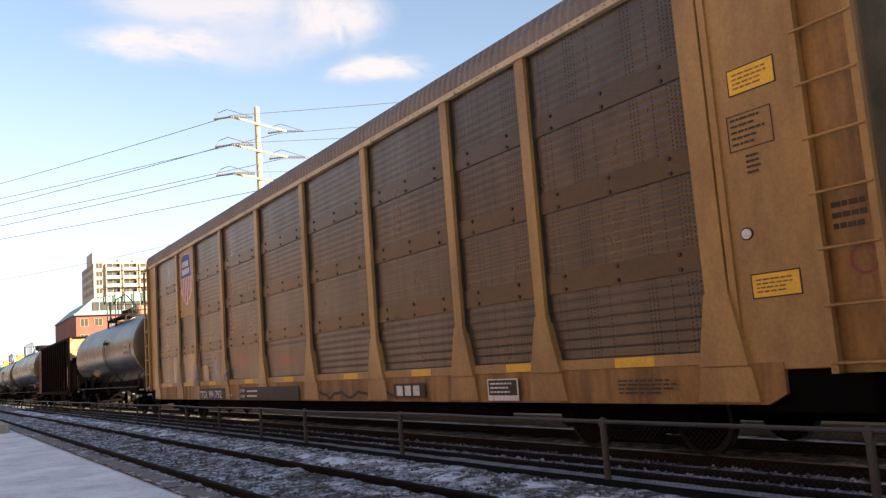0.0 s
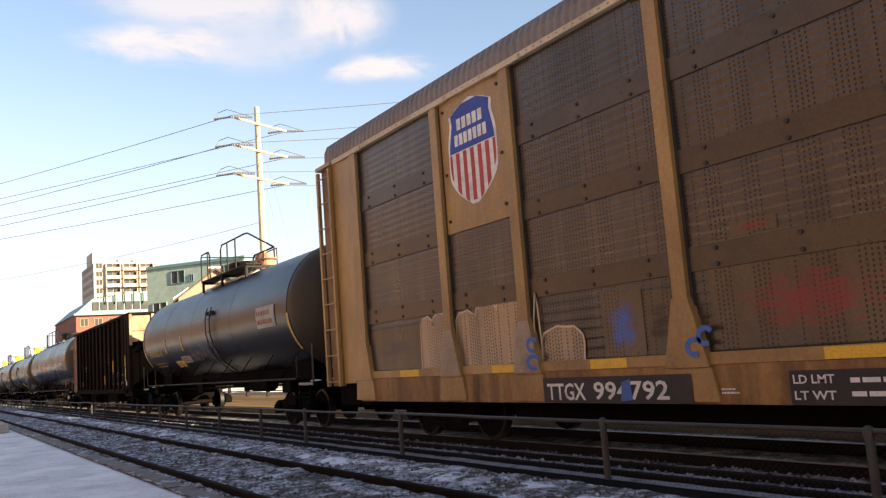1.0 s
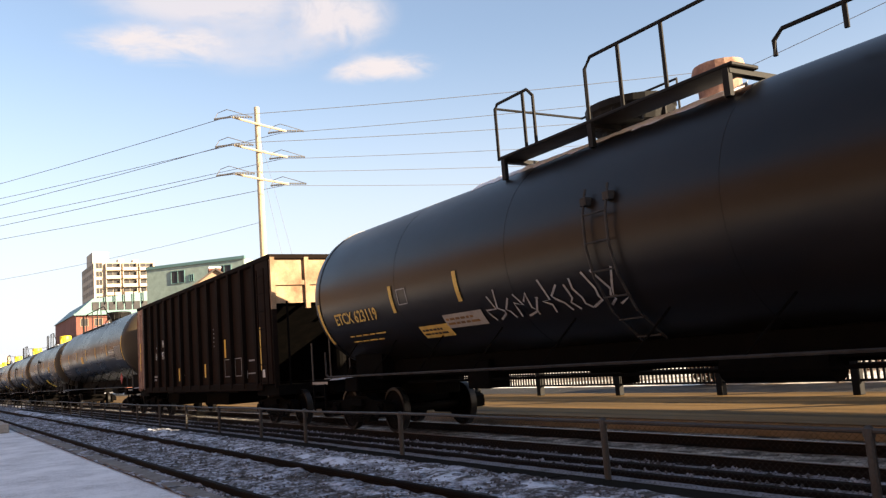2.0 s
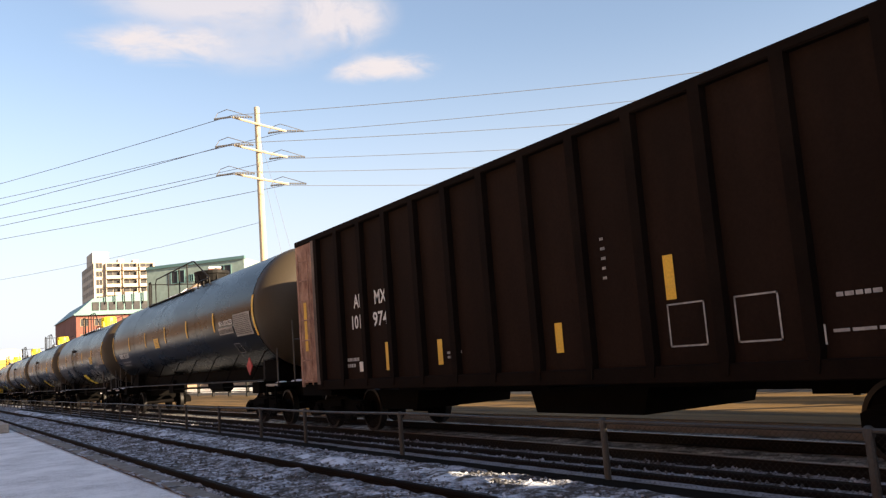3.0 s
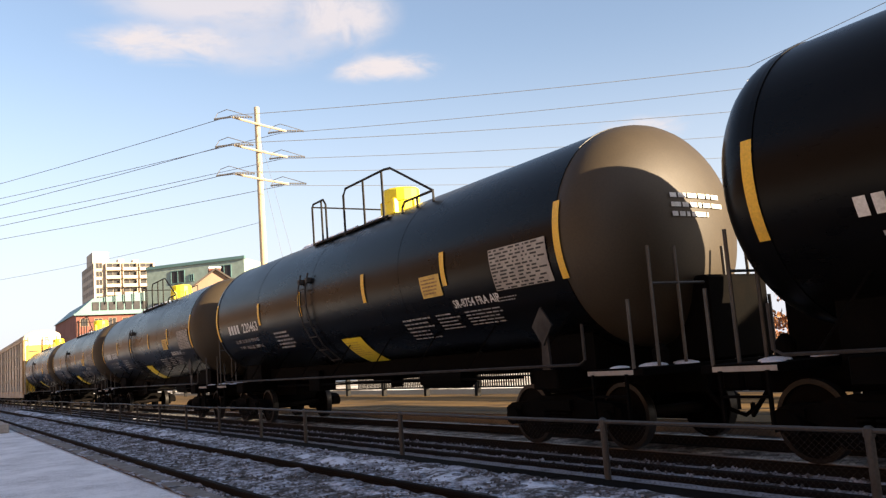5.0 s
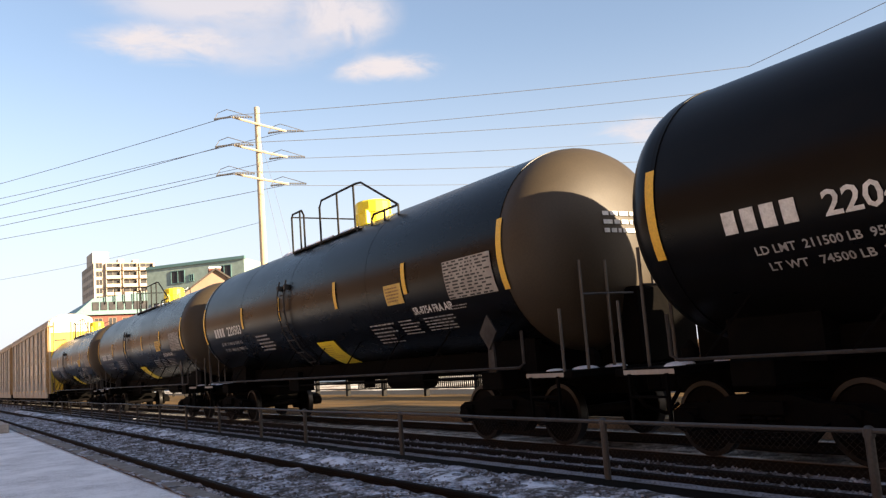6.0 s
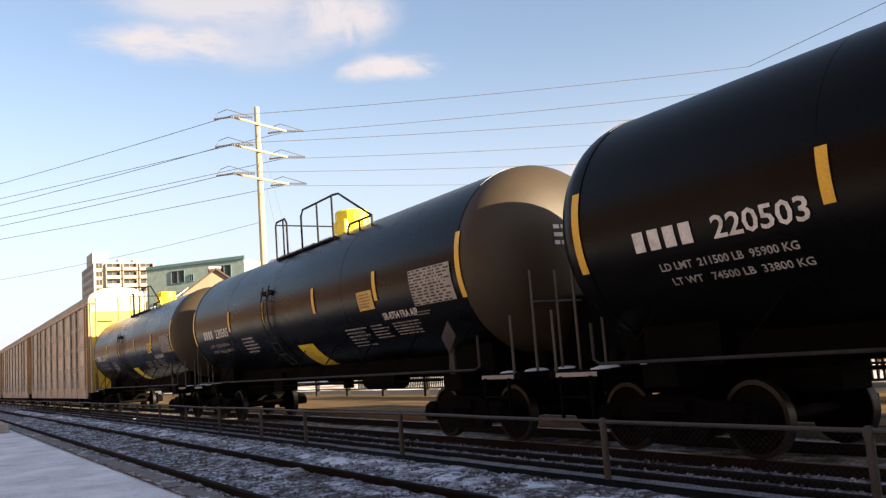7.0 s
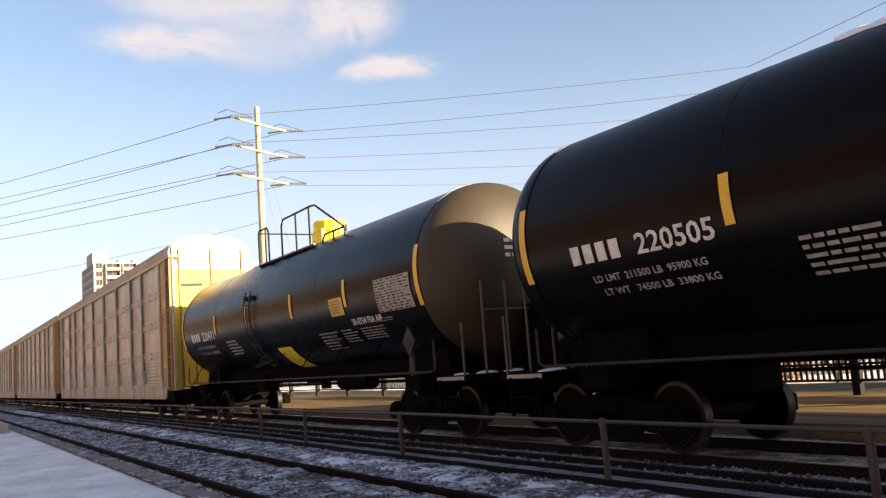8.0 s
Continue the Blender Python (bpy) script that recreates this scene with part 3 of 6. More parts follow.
# in metres: track centre line and shift at the cars' middle height, view-fitted
CENTRE = ACROSS * 6.875 + 1.645 * UP + LEAN_Y * 1.4
RACK_WIDE = (CENTRE - ACROSS * 7.0 - LEAN_Y * 1.4) / 1.52
CAR_SHIFT = SKEW * 7.0 + LEAN_X * 1.4
CARS = []


def car(name, label, x):
    ob = thing(name, label, "railway car", "freight train", at=(x, TRACK_Y, RAIL_Z))
    CARS.append((ob, x))
    return ob


# ---- car carrier ----
POSTS = [-11.70, -8.86, -7.02, -4.38, -1.55, 1.25, 4.12, 6.83, 8.73, 11.47]
HALF = 1.52


def auto_rack(x, label, marked=True):
    c = car("auto_rack_car", label, x)
    side = flat_side(-HALF)
    # rear cars use paler copies, with glare and haze mixed into the colours
    coat = "tan" if marked else "hazed_trim"
    # deck, centre sill and the far side
    box(bm := bmesh.new(), -12.6, 12.6, -1.40, 1.40, 0.85, 1.05)
    box(bm, -12.9, 12.9, -0.35, 0.35, 0.40, 0.90)
    box(bm, -7.6, 7.6, -1.35, -1.25, 0.42, 0.90)
    for q in (-6, -2, 2.5, 6.5):
        box(bm, q - 0.5, q + 0.6, -1.0, -0.4, 0.45, 0.85)
    part("underframe", bm, "under", c, "grimy black steel underframe, darkened for shade")
    box(bm := bmesh.new(), -12.9, 12.9, 1.40, HALF, 0.72, 5.80)
    part("side_wall", bm, "rack", c)
    # corrugated roof, curved down to the sides
    prof = [(-1.54, 5.80), (-1.53, 6.06), (-1.46, 6.22), (-1.25, 6.36), (-0.8, 6.58), (0, 6.66), (0.8, 6.58), (1.25, 6.42), (1.44, 6.29), (1.52, 6.12), (1.54, 5.80)]
    bm = bmesh.new()
    rows, n = [], 170
    for i in range(n * 4 + 1):
        xx = -12.9 + 25.8 * i / (n * 4)
        k = (0.0, 0.03, 0.03, 0.0)[i % 4]
        rows.append([bm.verts.new((xx, y * (1 + k / 1.5), z + (k if z > 5.9 else 0))) for y, z in prof])
    for a, b in zip(rows, rows[1:]):
        for j in range(len(prof) - 1):
            bm.faces.new((a[j], a[j + 1], b[j + 1], b[j]))
    bm.faces.new(rows[0])
    bm.faces.new(rows[-1][::-1])
    part("roof", bm, "roof" if marked else "roof_hazed", c, "weathered corrugated steel roof")
    # roof rail with caps over the posts
    box(bm := bmesh.new(), -12.6, 12.6, -HALF - 0.05, -HALF + 0.08, 5.76, 5.86, 0.01)
    for p in POSTS:
        box(bm, p - 0.38, p + 0.38, -HALF - 0.075, -HALF, 5.74, 5.83, 0.01)
    part("roof_rail", bm, "trim", c, "pale yellow rail along the roof edge")
    # sill
    prism(bm := bmesh.new(), [(-12.1, 0.80), (-11.9, 0.69), (11.9, 0.69), (12.1, 0.80), (12.1, 1.13), (-12.1, 1.13)], -HALF - 0.01, -HALF + 0.15)
    part("side_sill", bm, "tan_sill" if marked else "hazed_trim", c, "rust-streaked yellow side sill")
    # punched sheets between the posts
    for i, (a, b) in enumerate(zip(POSTS, POSTS[1:])):
        levels = [1.26, 2.33, 3.49, 4.63, 5.77]
        for j, (z0, z1) in enumerate(zip(levels, levels[1:])):
            if marked and i == 1 and j >= 2:
                continue
            bm = bmesh.new()
            # shallow pressed ribs across the sheet
            nz = 8
            rows = []
            for q in range(nz * 4 + 1):
                zz = z0 + 0.15 * (j > 0) + (z1 - z0 - 0.15 * (j > 0)) * q / (nz * 4)
                d = (0, 1, 1, 0)[q % 4] * (0.0065, 0.004, 0.0025, 0.0025)[j]
                rows.append([bm.verts.new((xx, -HALF + 0.045 - d, zz)) for xx in (a + 0.02, b - 0.02)])
            for r0, r1 in zip(rows, rows[1:]):
                bm.faces.new((r0[0], r0[1], r1[1], r1[0]))
            part("side_sheet", bm, "rack" if marked else "rack_hazed", c)
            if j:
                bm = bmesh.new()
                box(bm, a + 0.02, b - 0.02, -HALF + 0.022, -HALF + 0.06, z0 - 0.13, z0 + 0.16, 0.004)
                part("sheet_band", bm, "band" if marked else "band_hazed", c)
                bm = bmesh.new()
                m = max(2, round((b - a) / 0.95))
                for k in range(m):
                    xx = a + (b - a) * (k + 0.5) / m
                    for zz in (z0 - 0.08, z0 + 0.10):
                        rod(bm, (xx, -HALF + 0.03, zz), (xx, -HALF + 0.005, zz), 0.028, 6)
                tagged(part("bolts", bm, "black", c), kind="stuff")
        if marked and i == 1:
            box(bm := bmesh.new(), a + 0.02, b - 0.02, -HALF + 0.02, -HALF + 0.06, 3.485, 5.77, 0.004)
            part("sign_panel", bm, "tan", c, "plain yellow panel behind a painted shield")
            for xx in (a + 0.22, b - 0.22):
                for zz in (3.7, 4.5, 5.6):
                    rod(bm2 := bmesh.new(), (xx, -HALF + 0.03, zz), (xx, -HALF + 0.0, zz), 0.03, 6)
                    part("bolts", bm2, "black", c)
        # kick strip with a reflector
        box(bm := bmesh.new(), a + 0.25, b - 0.25, -HALF - 0.02, -HALF + 0.06, 1.13, 1.27, 0.006)
        part("kick_strip", bm, coat, c)
        xx = (a + b) / 2 + (0.35 if i % 2 else 0.1)
        rect(bm := bmesh.new(), flat_side(-HALF - 0.02), xx - 0.25, xx + 0.35, 1.14, 1.26, 0.005, 1)
        part("reflector", bm, "yellow", c)
    # posts with spreading feet
    for p in POSTS:
        bm = bmesh.new()
        w = 0.135 if abs(p) > 11 else 0.095
        prism(bm, [(p - w, 1.9), (p + w, 1.9), (p + w, 5.78), (p - w, 5.78)], -HALF - 0.05, -HALF + 0.09)
        prism(bm, [(p - 0.29, 1.11), (p + 0.29, 1.11), (p + w + 0.01, 1.92), (p - w - 0.01, 1.92)], -HALF - 0.065, -HALF + 0.09)
        prism(bm, [(p - 0.36, 0.72), (p + 0.36, 0.72), (p + 0.30, 1.10), (p - 0.30, 1.10)], -HALF - 0.045, -HALF + 0.02)
        part("post", bm, coat, c)
        # black strips stand in for the shadow line on each side of a post
        for q in (-1, 1):
            prism(bm := bmesh.new(), [(p + q * w, 1.27), (p + q * (w + 0.035), 1.27), (p + q * (w + 0.035), 5.75), (p + q * w, 5.75)], -HALF + 0.015, -HALF + 0.06)
            part("post_seal", bm, "black", c)
    # end bays: plain plate, ladder, end doors
    for s in (-1, 1):
        box(bm := bmesh.new(), *sorted((s * 11.62, s * 12.62)), -HALF, -HALF + 0.10, 1.05, 5.78, 0.01)
        box(bm, *sorted((s * 11.62, s * 11.70)), -HALF - 0.03, -HALF, 1.05, 5.78)
        part("end_plate", bm, "tan", c, "plain yellow end bay plate")
        box(bm := bmesh.new(), *sorted((s * 12.62, s * 13.18)), -HALF + 0.03, -HALF + 0.10, 1.0, 5.76)
        part("corner_plate", bm, "tan_sill" if marked else "trim", c, "rust-stained corner plate behind the ladder")
        box(bm := bmesh.new(), *sorted((s * 12.60, s * 12.66)), -HALF - 0.02, -HALF + 0.03, 1.0, 5.76)
        part("plate_edge", bm, "tan_sill", c)
        if marked and s > 0:
            cs = flat_side(-HALF + 0.03)
            bars("lettering", cs, 12.74, 13.12, 2.36, 2.68, 3, "spray_dark", c, 71, 0.006, 0.5, (4, 7))
            ring = bmesh.new()
            ribbon(ring, cs, [(12.98 + 0.12 * math.cos(a * math.tau / 20), 2.07 + 0.14 * math.sin(a * math.tau / 20)) for a in range(21)], 0.03, 0.006)
            part("faded_sign", ring, "spray_red", c, "faded red ring sign")
        bm = bmesh.new()
        for xx in (12.65, 13.18):
            box(bm, *sorted((s * xx - 0.035, s * xx + 0.035)), -HALF - 0.10, -HALF - 0.03, 1.0, 5.72)
        for k in range(9):
            rod(bm, (s * 12.63, -HALF - 0.10, 1.10 + k * 0.555), (s * 13.20, -HALF - 0.10, 1.10 + k * 0.555), 0.017, 6)
        box(bm, *sorted((s * 12.55, s * 13.22)), -HALF - 0.10, -HALF + 0.3, 5.76, 5.84)
        part("ladder", bm, "tan", c, "yellow steel ladder with round rungs")
        bm = bmesh.new()
        prof2 = [(-1.40, 1.0), (1.40, 1.0), (1.45, 5.8), (1.40, 6.25), (0.8, 6.46), (0, 6.52), (-0.8, 6.46), (-1.40, 6.25), (-1.45, 5.8)]
        loft(bm, prof2, s * 12.85, s * 12.97)
        part("end_door", bm, "olive" if marked else "cream", c, "olive punched end door" if marked else "cream and yellow end door")
        bm = bmesh.new()
        for yy in (-1.2, -0.02, 1.15):
            box(bm, *sorted((s * 12.96, s * 13.03)), yy, yy + 0.06, 1.0, 6.1)
        part("door_rail", bm, "tan", c)
        if not marked:
            box(bm := bmesh.new(), *sorted((s * 12.97, s * 12.985)), -1.38, 1.38, 1.0, 5.35)
            part("door_stripe", bm, "door_yellow", c, "yellow lower part of the end door")
            box(bm := bmesh.new(), *sorted((s * 12.985, s * 13.02)), -1.15, -0.35, 4.74, 4.84)
            part("door_latch", bm, "black", c)
        truck(c, s * 9.7)
        coupler(c, s * 13.4, s)
        box(bm := bmesh.new(), *sorted((s * 11.6, s * 12.9)), -1.48, 1.35, 0.60, 1.05, 0.02)
        part("end_sill", bm, "under", c)
    # notices on the front end bay
    nside = flat_side(-HALF)
    for x0, x1, z0, z1, mat in ((11.86, 12.39, 4.03, 4.33, "yellow"), (11.86, 12.39, 1.80, 2.07, "yellow")):
        rect(bm := bmesh.new(), nside, x0, x1, z0, z1, 0.004, 1)
        part("notice", bm, "black", c)
        rect(bm := bmesh.new(), nside, x0 + 0.015, x1 - 0.015, z0 + 0.015, z1 - 0.015, 0.007, 1)
        part("notice", bm, mat, c, "yellow notice with a black border")
        bars("lettering", nside, x0 + 0.06, x1 - 0.06, z0 + 0.05, z1 - 0.05, 4, "tan_sill", c, 3, 0.010, 0.4)
    bm = bmesh.new()
    for x0, x1, z0, z1 in ((11.80, 12.30, 3.42, 3.432), (11.80, 12.30, 3.81, 3.822), (11.80, 11.812, 3.42, 3.822), (12.288, 12.30, 3.42, 3.822)):
        rect(bm, nside, x0, x1, z0, z1, 0.006, 1)
    part("stencil_frame", bm, "spray_dark", c)
    bars("lettering", nside, 11.84, 12.26, 3.46, 3.80, 5, "spray_dark", c, 5, 0.008, 0.36, (4, 8))
    bars("lettering", nside, 11.97, 12.18, 3.13, 3.37, 4, "spray_dark", c, 6, 0.008, 0.42, (3, 6))
    lathe(bm := bmesh.new(), [(0.07, -HALF), (0.07, -HALF - 0.012)], 20, "y", (11.88, 0, 2.51))
    part("badge", bm, "black", c)
    lathe(bm := bmesh.new(), [(0.055, -HALF - 0.005), (0.055, -HALF - 0.016)], 20, "y", (11.88, 0, 2.51))
    part("badge", bm, "white", c, "round white badge")
    return c


def shield(c, x0, x1):
    """Painted shield: blue head, red and white stripes; its words are plain bars."""
    side = flat_side(-HALF + 0.02)
    w, xm = (x1 - x0) / 2 * 0.66, (x0 + x1) / 2

    def outline(k, z):
        # half width at relative height z in 0..1: a peaked head with two ears, waist, full flanks and a blunt tip
        if z > 0.90:
            return w * k * 0.86 * max(0.02, 1 - (z - 0.90) / 0.10) ** 0.8
        if z > 0.80:
            return w * k * (0.82 + 0.04 * (z - 0.80) / 0.10)
        if z > 0.45:
            return w * k * (0.82 + 0.18 * math.sin((0.80 - z) / 0.35 * math.pi / 2))
        return w * k * max(0.03, 1 - ((0.45 - z) / 0.47) ** 2.6)
    z0, z1 = 3.87, 5.64

    def slab(mat, k, a, b, off, u0=-1.0, u1=1.0):
        bm = bmesh.new()
        prev = None
        for i in range(19):
            t = a + (b - a) * i / 18
            h = outline(k, t)
            lo, hi = max(-h, u0 * w), min(h, u1 * w)
            if hi - lo < 0.002:
                continue
            row = [bm.verts.new(side(xm + lo, z0 + (z1 - z0) * t, off)), bm.verts.new(side(xm + hi, z0 + (z1 - z0) * t, off))]
            if prev:
                bm.faces.new((prev[0], prev[1], row[1], row[0]))
            prev = row
        part("shield", bm, mat, c, "painted shield with red and white stripes" if mat == "white" else "")
    slab("white", 1.06, 0.0, 1.0, 0.004)
    slab("blue", 0.95, 0.53, 0.97, 0.008)
    for i in range(7):
        slab("red", 0.95, 0.03, 0.52, 0.008, -1 + (2 * i) / 6.5, -1 + (2 * i + 1) / 6.5)
    for zz, ww, count in ((5.17, 0.34, 5), (4.91, 0.42, 7)):
        bm = bmesh.new()
        for k in range(count):
            xx = xm - ww + 2 * ww * k / count
            rect(bm, side, xx, xx + 1.5 * ww / count, zz, zz + 0.19, 0.012, 1)
        part("lettering", bm, "white", c)


def smear(c, mat, x0, x1, z0, z1, off=-0.008):
    """A sprayed patch, soft at its rim, over the side sheet."""
    rect(bm := bmesh.new(), flat_side(-HALF), x0, x1, z0, z1, off, 4)
    part("graffiti", bm, mat, c, "worn sprayed patch on the sheet")


def graffiti(c):
    side = flat_side(-HALF - 0.0)
    # pale bubble letters over three bays
    for x0, x1, z0, tops in ((-9.75, -9.0, 1.15, (2.16, 2.20)), (-8.72, -7.15, 1.15, (2.16, 2.24, 2.32)), (-6.74, -5.98, 1.27, (1.74,))):
        pts = [(x0 - 0.03, z0), (x0 - 0.02, (z0 + tops[0]) / 2)]
        for k, z1 in enumerate(tops):
            half = (x1 - x0) / len(tops) / 2
            xx = x0 + half * (2 * k + 1)
            for q in range(8):
                a = math.pi * (1 - q / 7)
                pts.append((xx + half * math.cos(a), z1 - 0.14 + 0.15 * math.sin(a) + 0.015 * math.sin(5 * xx + 3 * q)))
        pts += [(x1 + 0.02, (z0 + tops[-1]) / 2), (x1, z0)]
        ribbon(bm := bmesh.new(), side, pts, 0.032, -0.025)
        part("graffiti_outline", bm, "trim", c, "pale sprayed outline")
        bm = bmesh.new()
        bm.faces.new([bm.verts.new(side(x, z, -0.029)) for x, z in pts])
        part("graffiti_fill", bm, "spray_pale", c, "pale sprayed fill")
    for p in POSTS[1:3]:
        patch(bm := bmesh.new(), flat_side(-HALF - 0.065), [(p - 0.28, 1.13), (p + 0.28, 1.13), (p + 0.11, 1.88), (p - 0.11, 1.88)], 0.004, 1)
        part("graffiti_fill", bm, "sprayed_foot", c, "pale sprayed fill")
    ribbon(bm := bmesh.new(), side, [(-6.90, 1.25), (-6.86, 1.9), (-6.80, 2.28), (-6.77, 2.10), (-6.74, 1.5)], 0.03, -0.006)
    part("graffiti_outline", bm, "trim", c)
    for k, (mat, x0, x1, z0, z1) in enumerate((("sprayed_blue", -5.62, -4.98, 1.28, 2.10), ("sprayed_blue", -4.07, -3.66, 1.30, 1.68), ("sprayed_red", -4.05, -1.9, 1.30, 2.22),
                                               ("sprayed_red", -3.72, -3.20, 2.52, 2.68), ("sprayed_red", -1.35, 1.0, 1.30, 2.0), ("sprayed_dark", -4.95, -4.52, 1.28, 2.05), ("sprayed_grey", -11.5, -9.75, 1.28, 2.05))):
        smear(c, mat, x0, x1, z0, z1, -0.034 + 0.0005 * k)
    for x0, z0, w in ((-6.98, 1.17, 0.26), (-6.95, 1.42, 0.2), (-4.34, 1.24, 0.2), (-4.18, 1.36, 0.18)):
        pts = [(x0 + w / 2 + w / 2 * math.cos(0.6 + a * 0.5), z0 + 0.10 + 0.09 * math.sin(0.6 + a * 0.5)) for a in range(10)]
        ribbon(bm := bmesh.new(), flat_side(-HALF - 0.065), pts, 0.06, 0.007)
        part("graffiti", bm, "spray_blue", c, "blue sprayed curl on a post foot")
    # dark drips along the sill and a thin scrawl above
    bm = bmesh.new()
    pts = [(1.2 + 3.6 * k / 60, 0.74 + 0.13 * abs(math.sin(k * 0.21)) + 0.015 * math.sin(k * 1.1)) for k in range(61)]
    ribbon(bm, side, pts, 0.06, 0.022)
    part("graffiti", bm, "spray_dark", c, "dark sprayed scrawl on the sill")
    bm = bmesh.new()
    pts = [(3.0 + 2.2 * k / 40, 2.15 + 0.10 * math.sin(k * 0.42) + 0.05 * math.sin(k * 1.3)) for k in range(41)]
    ribbon(bm, side, pts, 0.016, -0.004)
    part("graffiti", bm, "spray_dark", c, "thin dark scrawl")


def rack_writing(c):
    side = flat_side(-HALF - 0.048)
    for x0, x1 in ((-6.72, -4.34), (-3.22, 0.6)):
        rect(bm := bmesh.new(), side, x0, x1, 0.70, 1.04, 0.006, 1)
        part("stencil_panel", bm, "black", c, "black stencil panel on the sill")
    letters("lettering", "TTGX", side, -6.64, 0.74, 0.22, "white", c, 0.70)
    letters("lettering", "994792", side, -5.80, 0.75, 0.22, "white", c, 1.15)
    patch(bm := bmesh.new(), side, [(-5.36, 0.72), (-5.18, 0.74), (-5.20, 1.0), (-5.33, 0.96)], 0.016, 1)
    part("graffiti", bm, "spray_blue", c, "blue sprayed blot over the number")
    for z, row in ((0.91, "LD LMT"), (0.75, "LT WT")):
        letters("lettering", row, side, -3.18, z, 0.085, "white", c, 0.40)
    bars("lettering", side, -2.64, -1.9, 0.74, 1.0, 2, "white", c, 4, 0.012, 0.36, (4, 6), 0.1)
    ring = [(-3.40 + 0.15 * math.cos(a * math.tau / 24), 0.88 + 0.14 * math.sin(a * math.tau / 24)) for a in range(25)]
    ribbon(bm := bmesh.new(), side, ring, 0.012, 0.006)
    part("stencil_ring", bm, "tan_sill", c)
    rect(bm := bmesh.new(), side, 4.75, 5.75, 0.76, 1.02, 0.006, 1)
    part("stencil_panel", bm, "black", c)
    bm = bmesh.new()
    for k in range(3):
        rect(bm, side, 4.85 + k * 0.27, 5.05 + k * 0.27, 0.80, 0.98, 0.010, 1)
    part("lettering", bm, "white", c)
    rect(bm := bmesh.new(), side, 7.45, 8.15, 0.72, 1.05, 0.006, 1)
    part("stencil_panel", bm, "white", c)
    rect(bm := bmesh.new(), side, 7.48, 8.12, 0.80, 1.03, 0.009, 1)
    part("stencil_panel", bm, "black", c)
    bars("lettering", side, 7.52, 8.05, 0.82, 1.01, 3, "white", c, 8, 0.013, 0.4)
    bars("lettering", side, 10.0, 10.9, 0.80, 1.0, 4, "spray_dark", c, 9, 0.006, 0.4)
    bars("lettering", side, -3.98, -3.76, 0.80, 0.88, 2, "white", c, 9, 0.006, 0.5)


# ---- tank cars ----
HEAD = 0.76  # depth of the dished heads


